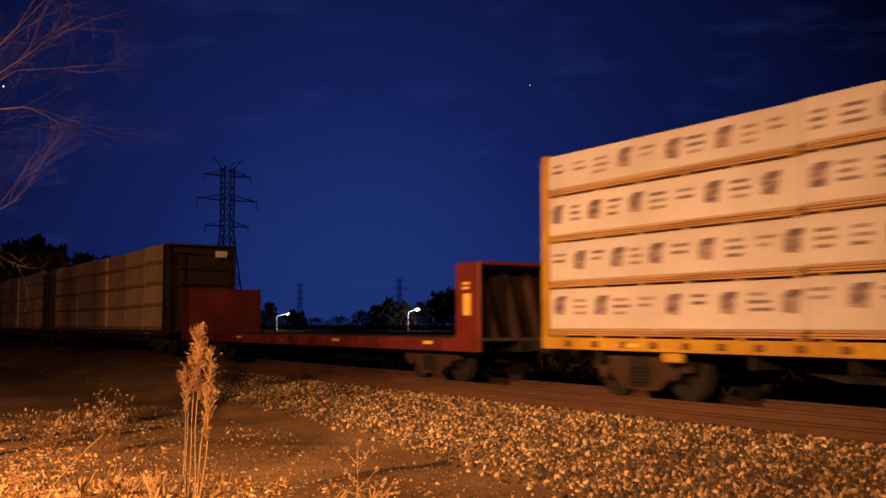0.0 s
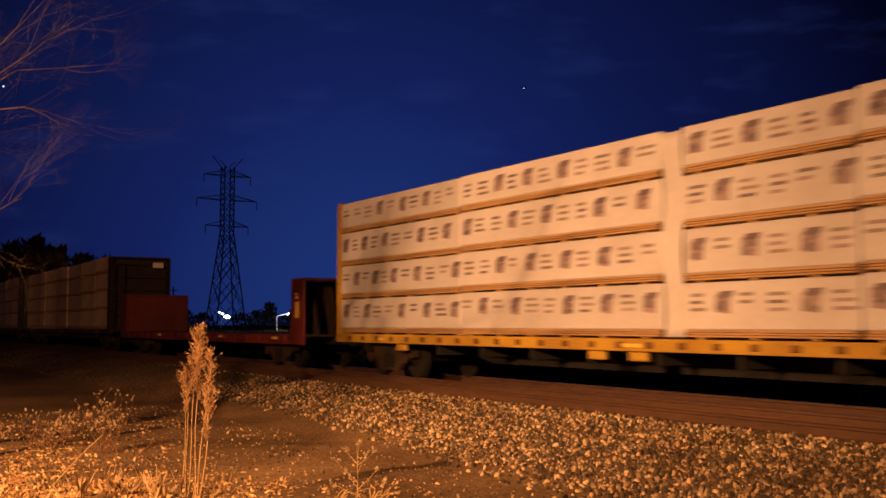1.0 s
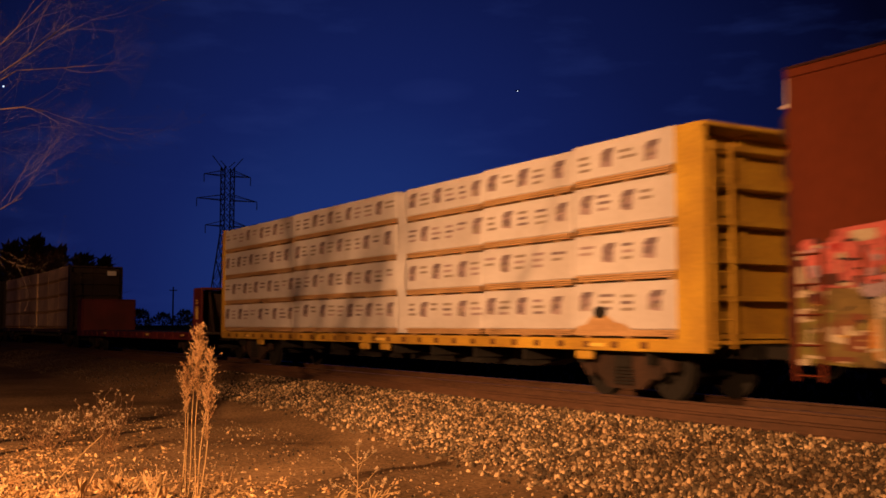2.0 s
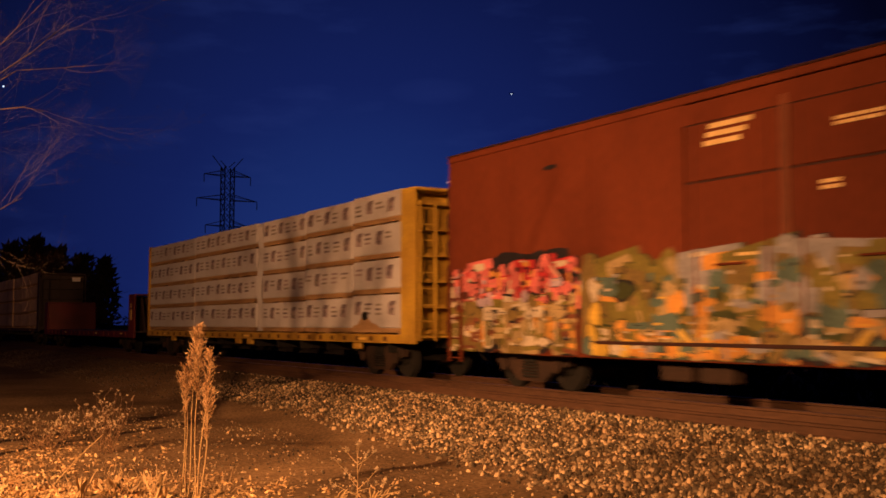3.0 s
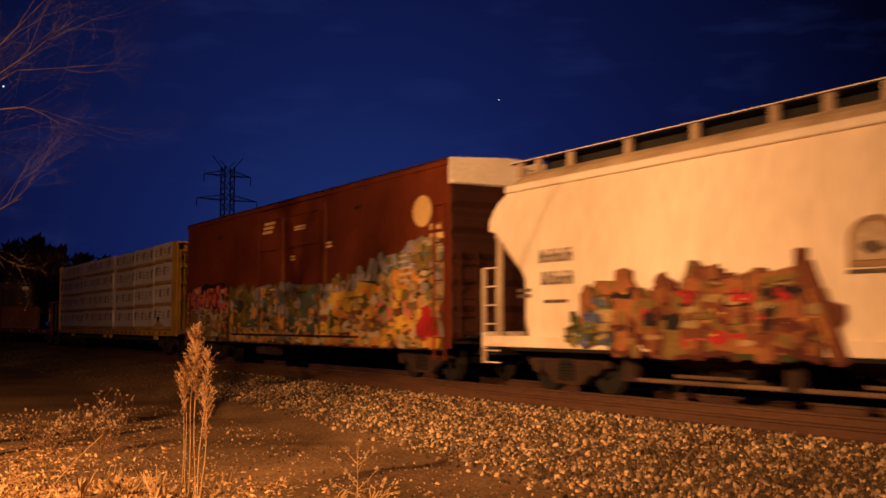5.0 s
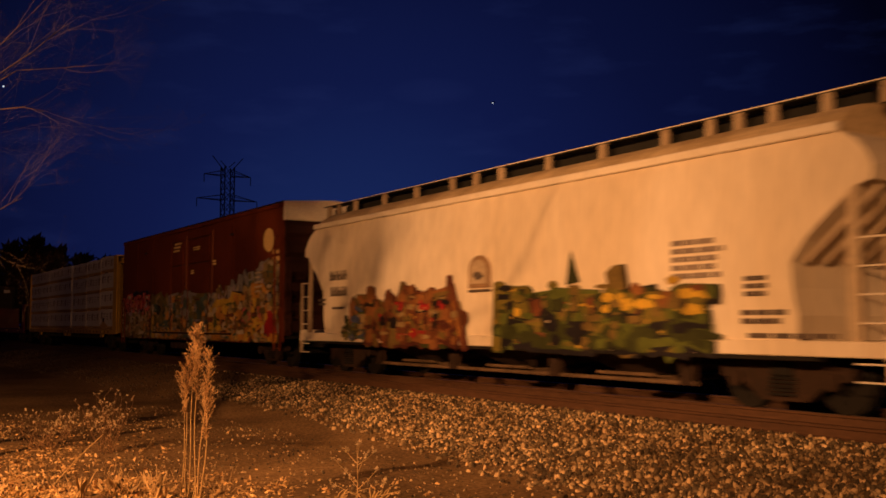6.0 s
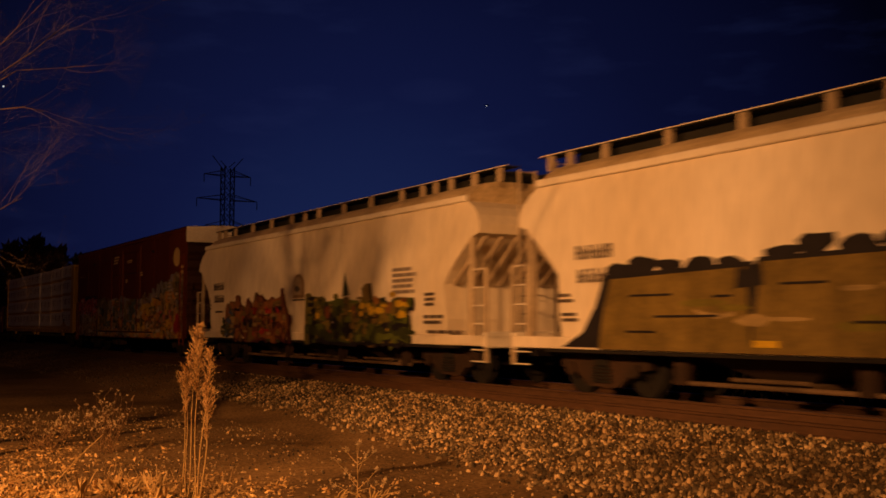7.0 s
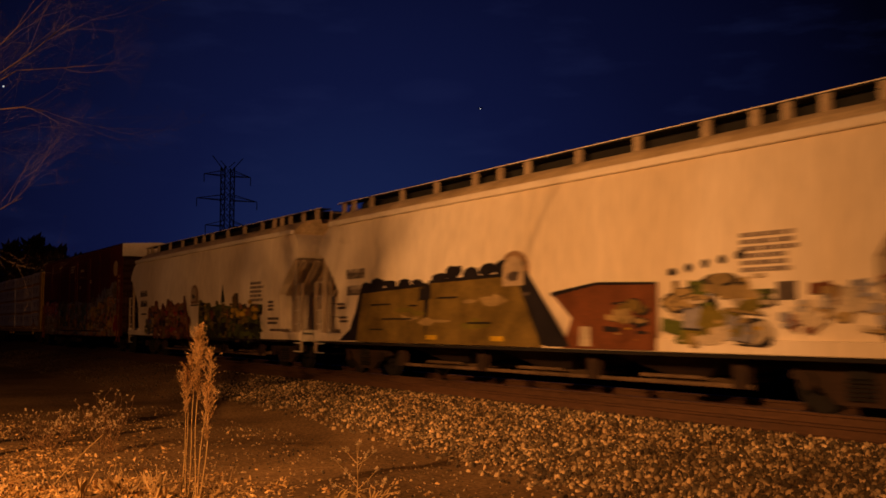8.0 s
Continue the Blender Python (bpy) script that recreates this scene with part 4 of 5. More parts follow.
def hopper(c, half, label):
    """A three-bay covered hopper: bulged body with cut-away ends, trough roof, running boards, bays and end frames."""
    car = thing("covered_hopper", None, label, "hopper car")
    # the body: a ring at each height, long side by long side
    v, f, m = [], [], 20
    for z, e in EDGE:
        w = bulge(z)
        ring = [(-half + e + (2 * half - 2 * e) * i / m, -w, z) for i in range(m + 1)] + [(half - e - (2 * half - 2 * e) * i / m, w, z) for i in range(m + 1)]
        v += ring
    r = 2 * (m + 1)
    for k in range(len(EDGE) - 1):
        for i in range(r):
            f.append((k * r + i, k * r + (i + 1) % r, (k + 1) * r + (i + 1) % r, (k + 1) * r + i))
    f.append(tuple(range(r))[::-1])
    f.append(tuple((len(EDGE) - 1) * r + i for i in range(r)))
    raw("body", v, f, M_HOP, car)
    e = half - 0.86
    part("roof", prism(bmesh.new(), [(-1.46, 3.92), (1.46, 3.92), (1.42, 4.05), (1.20, 4.24), (0.97, 4.36), (0.62, 4.41), (-0.62, 4.41), (-0.97, 4.36), (-1.20, 4.24), (-1.42, 4.05)], "x", -e, e), M_HOPROOF, car, "dusty sloped roof sheet")
    for s in (-1, 1):
        part("eave_flange", box(bmesh.new(), -e, e, s * 1.42, s * 1.55, 3.92, 4.06, 0.02), M_HOPLIGHT, car)
        part("side_sill", box(bmesh.new(), -half + 0.05, half - 0.05, s * 1.44, s * 1.58, 0.84, 1.06, 0.015), M_HOP, car)
        part("sill_edge", box(bmesh.new(), -half + 1.2, half - 1.2, s * 1.40, s * 1.60, 0.78, 0.83), M_STEEL, car)
        bm = bmesh.new()
        for q in (-0.13, -0.04, 0.05, 0.14):
            box(bm, -half + 0.15, half - 0.15, s * 0.75 + q - 0.012, s * 0.75 + q + 0.012, 4.635, 4.665)
        for k in range(int(2 * half / 0.4)):
            box(bm, -half + 0.3 + k * 0.4 - 0.012, -half + 0.3 + k * 0.4 + 0.012, s * 0.75 - 0.15, s * 0.75 + 0.15, 4.64, 4.66)
        part("running_board", bm, M_HATCH, car, "open steel grating walkway, coloured dark for shade")
        part("board_edge", box(bmesh.new(), -half + 0.15, half - 0.15, s * 0.905, s * 0.92, 4.655, 4.672), M_HOPLIGHT, car, "thin bright edge of the walkway")
        x = -half + 0.5
        k = 0
        while x < half - 0.2:
            bm = prism(bmesh.new(), [(s * 0.93, 4.33), (s * 0.84, 4.36), (s * 0.84, 4.635), (s * 0.92, 4.635)], "x", x - 0.075, x + 0.075)
            part("board_bracket", bm, M_HOPDIRT, car)
            x += (0.62, 1.05, 1.68, 1.68, 1.68, 1.0, 1.0, 1.68, 1.68, 1.68, 1.05, 0.62, 0.7, 1)[min(k, 13)]
            k += 1
    trough = part("hatch_trough", prism(bmesh.new(), [(-0.60, 4.30), (0.60, 4.30), (0.58, 4.60), (-0.58, 4.60)], "x", -e + 0.1, e - 0.1), M_HATCH, car, "hatch coaming with shade put into its colour")
    n = 8
    for k in range(n):
        x0 = -e + 0.1 + k * (2 * e - 0.2) / n
        part("hatch_cover", prism(bmesh.new(), [(-0.60, 4.602), (0.60, 4.602), (0.5, 4.665), (0, 4.69), (-0.5, 4.665)], "x", x0 + 0.02, x0 + (2 * e - 0.2) / n - 0.02), M_HATCH, trough)
        part("hatch_clamp", bar(bmesh.new(), (x0 + 0.9, -0.58, 4.672), (x0 + 0.9, 0.58, 4.672), 0.04), M_STEEL, trough)
    part("centre_sill", box(bmesh.new(), -half, half, -0.28, 0.28, 0.62, 0.9), M_STEEL, car)
    for k in (-1, 0, 1):
        bm = bmesh.new()
        x = k * 3.7
        vs = [bm.verts.new(p) for p in ((x - 1.7, -1.42, 0.92), (x + 1.7, -1.42, 0.92), (x + 1.7, 1.42, 0.92), (x - 1.7, 1.42, 0.92), (x - 0.5, -0.62, 0.42), (x + 0.5, -0.62, 0.42), (x + 0.5, 0.62, 0.42), (x - 0.5, 0.62, 0.42))]
        for q in ((0, 1, 5, 4), (1, 2, 6, 5), (2, 3, 7, 6), (3, 0, 4, 7), (4, 5, 6, 7), (3, 2, 1, 0)):
            bm.faces.new([vs[i] for i in q])
        bmesh.ops.recalc_face_normals(bm, faces=bm.faces[:])
        bay = part("hopper_bay", bm, M_RUSTY, car, "rusty sloped discharge bay")
        bm = bmesh.new()
        box(bm, x - 0.62, x + 0.62, -0.75, 0.75, 0.30, 0.40, 0.02)
        bar(bm, (x - 0.75, -1.0, 0.42), (x + 0.75, -1.0, 0.42), 0.07, sides=8)
        part("discharge_gate", bm, M_GATE, bay)
    part("brake_pipe", bar(bmesh.new(), (-5.6, -1.12, 0.33), (5.6, -1.12, 0.33), 0.08, sides=8), M_GATE, car)
    each("hanger_plate", M_RUSTY, car, [(x, -1.12, 0.57) for x in (-5.4, -1.85, 1.85, 5.4)], lambda bm: box(bm, -0.14, 0.14, -0.075, 0.075, -0.27, 0.27))
    for s in (-1, 1):
        x = s * half
        bm = box(bmesh.new(), min(x, x - s * 1.7), max(x, x - s * 1.7), -1.5, 1.5, 1.0, 1.05)
        part("end_platform", bm, M_HOPDIRT, car)
        part("end_sill", box(bmesh.new(), min(x, x - s * 0.16), max(x, x - s * 0.16), -1.55, 1.55, 0.8, 1.14, 0.02), M_HOPLIGHT, car)
        for q in (-1, 1):
            bm = bmesh.new()
            for dx in (0.06, 0.62):
                bar(bm, (x - s * dx, q * 1.52, 0.5 if dx < 0.1 else 1.05), (x - s * dx, q * 1.52, 2.46), 0.12 if dx < 0.1 else 0.2, 0.05)
            rails = part("corner_ladder", bm, M_HOPDIRT, car)
            each("rung", M_CREAM, rails, [(x - s * 0.34, q * 1.53, z) for z in (0.52, 0.76, 1.3, 1.68, 2.06, 2.44)], lambda b: bar(b, (-0.28, 0, 0), (0.28, 0, 0), 0.03, sides=6))
            bm = bmesh.new()
            bar(bm, (x - s * 0.62, q * 1.50, 1.05), (x - s * 0.62, q * 1.50, 3.3), 0.16, 0.06)
            part("end_post", bm, M_HOPDIRT, car)
            for y0 in (0.18, 0.55, 0.95, 1.36):
                part("slope_stiffener", bar(bmesh.new(), (x - s * 1.52, q * y0, 2.17), (x - s * 0.30, q * y0, 3.12), 0.10, 0.07), M_HOPDIRT, car, "soiled stiffener on the slope sheet")
        ladder(car, x - s * 0.22, -0.35, 1.05, 4.6, 0.42, M_HOPDIRT, "y")
        part("brake_wheel", bmesh_wheel(x - s * 0.12, 0.55, 2.2), M_RUSTY, car)
        coupler(car, x, s)
        truck(car, s * (half - 2.25))
    MOVERS.append((car, Vector((c, 0, 0)), 0))
    return car


def bmesh_wheel(x, y, z):
    bm = bmesh.new()
    pts = [Vector((x, y + 0.27 * math.cos(a), z + 0.27 * math.sin(a))) for a in [k * math.pi / 8 for k in range(17)]]
    for p, q in zip(pts, pts[1:]):
        bar(bm, p, q, 0.035, sides=5)
    for k in range(0, 16, 4):
        bar(bm, (x, y, z), pts[k], 0.03, sides=5)
    return bm


def side_marks(car, c, items, label):
    """Dark lettering bars and logos on a hopper's near side, kept just off the bulge."""
    bm = bmesh.new()
    for kind, x, z, w, h, n in items:
        y = -bulge(z - h * 0.5) - 0.012
        if kind == "text":
            bars_block(bm, x - c, z, w, h, n, y, 1 if n > 4 else 0, ragged=0.25)
        elif kind == "marks":
            p = w / n
            for k in range(n):
                q = x - c + k * p
                box(bm, q, q + p * 0.24, y - 0.005, y, z - h, z)
                box(bm, q + p * 0.5, q + p * 0.74, y - 0.005, y, z - h, z - h * rnd(0.0, 0.45))
                for zz in random.sample((0.0, 0.42, 0.82), 2):
                    box(bm, q + p * 0.24, q + p * 0.5, y - 0.005, y, z - h * (zz + 0.18), z - h * zz)
        elif kind == "dome":
            pts = [(x - c - w / 2, z - h)] + [(x - c - math.cos(a) * w / 2, z - h * 0.45 + math.sin(a) * h * 0.45) for a in [k * math.pi / 10 for k in range(11)]] + [(x - c + w / 2, z - h)]
            blob(bm, 0, 0, 0, 0, y, 3, corners=pts)
            blob(bm, 0, 0, 0, 0, y - 0.03, 2, corners=[(x - c + (p[0] - x + c) * 0.72, z - h * 0.5 + (p[1] - z + h * 0.5) * 0.74) for p in pts])
            blob(bm, x - c, z - h * 0.62, w * 0.42, h * 0.26, y - 0.034, 0)
            box(bm, x - c - w / 2, x - c + w / 2, y - 0.01, y, z - h * 1.12, z - h * 1.04)
        elif kind == "block":
            box(bm, x - c, x - c + w, y - 0.006, y, z - h, z, mi=0)
    tagged(part("stencil", bm, [M_BLACKINK, M_INKSOFT, M_HOPDIRT, M_LOGO], car, label), kind="stuff")


def hopper_paint_one(car, c):
    cols = list(GRAFF)
    random.seed(31)
    y = -1.605
    bm = bmesh.new()
    top = lambda x: 2.05 + 0.12 * math.sin((x + c) * 3.1)
    for k in range(60):
        x = rnd(32.0, 37.1)
        blob(bm, x - c, rnd(1.1, 1.75), rnd(0.5, 1.0), rnd(0.4, 0.6), y, cols.index(random.choice(["maroon", "rust", "gold", "rust"])))
    lettering(bm, 31.9 - c, 37.1 - c, 0.92, top, y, cols, ["copper", "rust", "gold", "copper"], ["rust", "gold", "maroon", "copper"], ["maroon", "maroon", "moss"], ["gold", "copper", "orange"], (0.7, 1.1), 0.85, 0.4)
    scrawl(bm, 31.2 - c, 32.7 - c, 0.85, lambda x: 1.35 + 0.6 * (x + c - 31.2), ["moss", "teal", "blue", "olive", "green"], 34, y, (0.2, 0.5), 0.3, cols)
    scrawl(bm, 32.0 - c, 37.0 - c, 0.88, top, ["copper", "maroon", "gold", "sand", "rust", "black", "red"], 90, y, (0.15, 0.5), 0.3, cols)
    sprayed(bm, car, "rust and maroon graffiti letters")
    bm = bmesh.new()
    top2 = lambda x: 1.92 + 0.16 * math.sin((x + c) * 2.3)
    for k in range(30):
        x = rnd(38.7, 44.1)
        blob(bm, x - c, rnd(1.05, 1.6), rnd(0.5, 1.1), rnd(0.4, 0.65), y, cols.index(random.choice(["moss", "black", "green", "moss"])), rough=0.4)
    lettering(bm, 38.5 - c, 44.2 - c, 0.92, top2, y, cols, ["green", "moss", "olive", "green", "gold"], ["moss", "green", "gold", "olive"], ["black", "black", "moss"], ["olive", "yellow", "gold"], (0.8, 1.3), 0.9, 0.4)
    blob(bm, 0, 0, 0, 0, y, cols.index("moss"), corners=[(40.75 - c, 2.0), (41.15 - c, 2.05), (40.9 - c, 2.65)])
    scrawl(bm, 38.4 - c, 44.4 - c, 0.88, top2, ["moss", "green", "black", "olive", "rust", "gold"], 80, y, (0.2, 0.6), 0.25, cols)
    for k in range(46):
        blob(bm, rnd(38.5, 44.3) - c, rnd(0.92, 1.25), rnd(0.3, 0.8), rnd(0.15, 0.35), y, cols.index(random.choice(["moss", "black", "moss", "green"])), rough=0.35)
    for k in range(14):
        blob(bm, rnd(41.5, 44.2) - c, rnd(1.45, 1.9), rnd(0.3, 0.6), rnd(0.12, 0.3), y, cols.index(random.choice(["gold", "olive", "yellow", "copper"])), rough=0.35)
    for k in range(16):
        blob(bm, rnd(38.5, 44.6) - c, rnd(0.95, 2.1), rnd(0.15, 0.4), rnd(0.08, 0.25), y, cols.index(random.choice(["yellow", "gold", "yellow", "olive"])))
    sprayed(bm, car, "dark green and yellow graffiti letters")
    side_marks(car, c, [("marks", 30.5, 2.70, 1.05, 0.25, 6), ("marks", 30.55, 2.28, 1.0, 0.25, 6), ("text", 29.75, 1.98, 0.5, 0.22, 2), ("text", 30.6, 1.75, 0.9, 0.1, 1), ("dome", 37.84, 2.72, 0.85, 0.68, 0), ("text", 43.5, 2.62, 1.15, 0.66, 5), ("text", 45.0, 2.0, 0.45, 0.34, 3), ("text", 44.9, 1.5, 0.9, 0.25, 2), ("text", 45.0, 1.16, 1.6, 0.12, 1)], "dark lettering lines and a domed logo")


def hopper_paint_two(car, c):
    cols = list(GRAFF)
    random.seed(33)
    y = -1.605
    bm = bmesh.new()
    # gold block letters with a black edge
    K, G = cols.index("black"), cols.index("gold")
    for pts in ([(50.75, 1.0), (54.75, 0.9), (54.7, 2.22), (51.3, 2.14), (51.05, 1.6)], [(54.5, 0.9), (59.3, 0.9), (58.45, 2.32), (54.75, 2.27)],
                [(50.1, 0.88), (51.5, 0.88), (51.6, 1.75), (51.0, 1.55), (50.7, 1.15)], [(58.1, 2.38), (58.5, 2.32), (59.85, 0.88), (59.1, 0.88)]):
        blob(bm, 0, 0, 0, 0, y, K, corners=[(p[0] - c, p[1]) for p in pts])
    for x, zt, w in ((51.7, 2.2, 0.7), (52.3, 2.27, 0.75), (52.9, 2.24, 0.6), (53.6, 2.22, 0.8), (54.2, 2.24, 0.6), (55.2, 2.32, 0.7), (55.8, 2.42, 0.7), (56.5, 2.34, 0.7), (57.1, 2.42, 0.65), (57.7, 2.4, 0.6), (58.15, 2.42, 0.6)):
        blob(bm, x - c, zt, w, rnd(0.2, 0.34), y, K)
    for pts in ([(51.15, 0.86), (54.62, 0.86), (54.55, 2.14), (51.5, 2.06), (51.3, 1.55)], [(54.6, 0.86), (59.0, 0.86), (58.15, 2.24), (54.85, 2.2)]):
        blob(bm, 0, 0, 0, 0, y - 0.022, G, corners=[(p[0] - c, p[1]) for p in pts])
    blob(bm, 0, 0, 0, 0, y - 0.03, K, corners=[(54.35 - c, 1.82), (54.9 - c, 1.86), (54.85 - c, 2.24), (54.6 - c, 2.05), (54.4 - c, 2.2)])
    for i in range(16):
        blob(bm, rnd(51.6, 57.8) - c, rnd(1.1, 1.95), rnd(0.4, 1.3), rnd(0.05, 0.3), y - 0.026, cols.index(random.choice(["gold", "olive", "sand", "gold"])), n=7)
    for x, z, w in ((52.0, 1.75, 1.0), (52.6, 1.4, 1.4), (55.2, 1.85, 0.8), (53.9, 1.7, 0.4), (56.4, 1.3, 0.9), (51.9, 1.15, 0.7)):
        box(bm, x - c, x - c + w, y - 0.05, y - 0.045, z, z + 0.035, mi=cols.index("black"))
    for x in (54.7, 57.3):
        box(bm, x - c, x - c + 0.45, y - 0.052, y - 0.046, 0.95, 1.05, mi=cols.index("yellow"))
    sprayed(bm, car, "large gold block graffiti letters edged in black")
    bm = bmesh.new()
    blob(bm, 0, 0, 0, 0, y, cols.index("rust"), corners=[(59.6 - c, 0.86), (62.1 - c, 0.86), (62.15 - c, 1.95), (60.6 - c, 2.0), (59.3 - c, 1.85), (59.9 - c, 1.4)])
    blob(bm, 0, 0, 0, 0, y - 0.02, cols.index("cream"), corners=[(60.1 - c, 0.9), (60.45 - c, 0.9), (60.45 - c, 1.25), (60.15 - c, 1.25)])
    blob(bm, 0, 0, 0, 0, y - 0.01, K, corners=[(59.3 - c, 1.80), (59.28 - c, 1.88), (60.6 - c, 2.03), (62.15 - c, 1.98), (62.15 - c, 1.94), (60.6 - c, 1.98)])
    scrawl(bm, 60.8 - c, 62.0 - c, 1.1, lambda x: 1.75, ["sand", "black", "rust", "gold", "black"], 16, y - 0.02, (0.2, 0.5), 0.3, cols)
    scrawl(bm, 60.7 - c, 62.1 - c, 0.9, lambda x: 1.35, ["rust", "black", "rust"], 8, y - 0.02, (0.3, 0.5), 0.1, cols)
    sprayed(bm, car, "rust red graffiti block")
    bm = bmesh.new()
    for k in range(5):
        blob(bm, 62.5 - c + 0.36 * k, 2.13 + 0.05 * k, 0.2, 0.14, y, cols.index("black"))
    scrawl(bm, 62.2 - c, 64.6 - c, 0.92, lambda x: 2.1, ["olive", "green", "cream", "cream", "grey", "sand"], 60, y, (0.25, 0.7), 0.35, cols)
    sprayed(bm, car, "pale and green graffiti letters")
    bm = bmesh.new()
    scrawl(bm, 64.6 - c, 67.4 - c, 1.1, lambda x: 2.0, ["sand", "cream", "sand", "cream", "rust", "grey"], 60, y, (0.15, 0.45), 0.12, cols)
    sprayed(bm, car, "sand and rust graffiti letters")
    side_marks(car, c, [("marks", 50.5, 2.70, 1.05, 0.25, 6), ("marks", 50.55, 2.28, 1.0, 0.25, 6), ("text", 49.9, 1.85, 0.5, 0.2, 2), ("text", 50.0, 1.5, 0.6, 0.2, 2), ("dome", 58.08, 2.74, 1.0, 0.80, 0), ("text", 63.95, 2.64, 1.1, 0.62, 6), ("block", 64.6, 1.9, 0.35, 0.26, 0)], "dark lettering lines and a domed logo")


# ---------------------------------------------------------------- things beside the track


def lattice_tower(depth, u, top, scale=1.0, label="steel lattice transmission tower against the dusk sky"):
    """A four-legged lattice tower with three pairs of arms; u: tangent to the side of the view axis."""
    p = EYE + (AHEAD - Vector((0, 0, AHEAD.z)) + SIDE * u) * depth
    t = thing("transmission_tower", pose(p.x, p.y, GROUND - 0.3, 0, 0, math.degrees(YAW) + 35), label, "pylon", "pylons")
    h = top
    wide = lambda z: 3.9 * h / 43 + (1.25 - 3.9) * h / 43 * min(1.0, z / (0.57 * h))
    th = 0.16 * h / 43 * 1.05
    for sx in (-1, 1):
        for sy in (-1, 1):
            bm = bmesh.new()
            bar(bm, (sx * wide(0), sy * wide(0), 0), (sx * wide(0.57 * h), sy * wide(0.57 * h), 0.57 * h), th * 1.5)
            bar(bm, (sx * wide(0.57 * h), sy * wide(h), 0.57 * h), (sx * wide(h), sy * wide(h), 0.95 * h), th * 1.3)
            part("leg", bm, M_TOWER, t)
    bm = bmesh.new()
    zs = [h * k for k in (0.0, 0.16, 0.3, 0.42, 0.5, 0.57, 0.63, 0.69, 0.75, 0.81, 0.88, 0.95)]
    for z0, z1 in zip(zs, zs[1:]):
        a, b = wide(z0), wide(z1)
        for s in (-1, 1):
            for q0, q1 in (((-a, s * a), (b, s * b)), ((a, s * a), (-b, s * b)), ((s * a, -a), (s * b, b)), ((s * a, a), (s * b, -b)), ((-b, s * b), (b, s * b)), ((s * b, -b), (s * b, b))):
                bar(bm, (*q0, z0), (*q1, z1), th * 0.7)
    part("bracing", bm, M_TOWER, t)
    for z, w in ((0.90, 6.1), (0.76, 7.9), (0.61, 5.6)):
        w *= h / 43
        for s in (-1, 1):
            bm = bmesh.new()
            z0 = z * h
            for y in (-1, 1):
                bar(bm, (s * 1.2 * h / 43, y * 1.15 * h / 43, z0), (s * w, 0, z0 + 0.1), th)
                bar(bm, (s * 1.2 * h / 43, y * 1.15 * h / 43, z0 + 0.03 * h), (s * w, 0, z0 + 0.1), th * 0.8)
            bar(bm, (s * w, 0, z0), (s * w, 0, z0 - 0.045 * h), th * 0.9)
            part("cross_arm", bm, M_TOWER, t)
    for s in (-1, 1):
        bm = bar(bmesh.new(), (s * 1.0 * h / 43, 0, 0.93 * h), (s * 4.0 * h / 43, 0, 1.01 * h), th)
        bar(bm, (s * 0.3 * h / 43, 0, 0.95 * h), (s * 1.9 * h / 43, 0, 0.985 * h), th)
        part("earth_wire_horn", bm, M_TOWER, t)
    return t


def at_view(u_px, depth):
    """A place on the flat ground at a side tangent of the view."""
    p = EYE + (Vector((AHEAD.x, AHEAD.y, 0)).normalized() + SIDE * ((u_px - 784) / 1842.1 / math.cos(PITCH))) * depth
    return p


def far_lamp(u, v, depth, pole, arm, size=1.0):
    p = at_view(u, depth)
    z = 1.285 + (574.6 - v) / 1842.1 * depth
    t = thing("street_lamp", pose(p.x, p.y, 0, 0, 0, math.degrees(YAW)), "bright white street lamp far beyond the tracks", "street lamp", "far street lamps")
    bm = bmesh.new()
    bar(bm, (-arm, 0, GROUND - 0.5), (-arm, 0, z - 0.9), 0.3, sides=8)
    bar(bm, (-arm, 0, z - 0.9), (-arm * 0.1, 0, z + 0.15), 0.24, sides=8)
    part("pole", bm, M_POLE if pole else M_TOWER, t)
    bm = bmesh.new()
    bmesh.ops.create_uvsphere(bm, u_segments=12, v_segments=8, radius=0.62 * size, matrix=Matrix.Translation((0.2, 0, z)) @ Matrix.Diagonal((1.25, 1, 0.7, 1)))
    part("lamp_head", bm, M_GLOW, t, "glowing white lamp head")
    if pole:
        ld = bpy.data.lights.new("lamp_bulb", "POINT")
        ld.energy, ld.color, ld.shadow_soft_size = 2600, (1.0, 0.97, 0.92), 0.3
        bulb = new("lamp_bulb", ld)
        bulb.location = p - Vector((AHEAD.x, AHEAD.y, 0)) * 1.6
        bulb.location.z = z - 0.9


def utility_pole():
    p = at_view(308, 240)
    t = thing("utility_pole", pose(p.x, p.y, GROUND - 0.5, 0, 0, math.degrees(YAW)), "plain dark wooden utility pole far off", "pole")
    part("pole", bar(bmesh.new(), (0, 0, 0), (0, 0, 11.2), 0.42, sides=10, taper=0.7), M_BARK, t)
    part("crossarm", box(bmesh.new(), -0.9, 0.9, -0.07, 0.07, 10.3, 10.5), M_BARK, t)


def grow(tb, p, d, length, r, depth, up=0.15, wild=0.35, twigs=None):
    """A bare limb that forks into thinner ones."""
    pts, q = [p], p.copy()
    n = 4
    for i in range(n):
        d = (d + spread(wild * 0.22) + Vector((0, 0, up * 0.3))).normalized()
        q = q + d * length / n
        pts.append(q)
    tb.path(pts, r, r * 0.62)
    if depth == 0:
        return
    k = 3
    for i in range(k):
        j = random.choice((2, 3, 4)) if i else 4
        nd = (d + spread(wild)).normalized()
        grow(tb if (twigs is None or depth > 3) else twigs, pts[j], nd, length * rnd(0.6, 0.85), r * 0.55, depth - 1, up, wild, twigs)


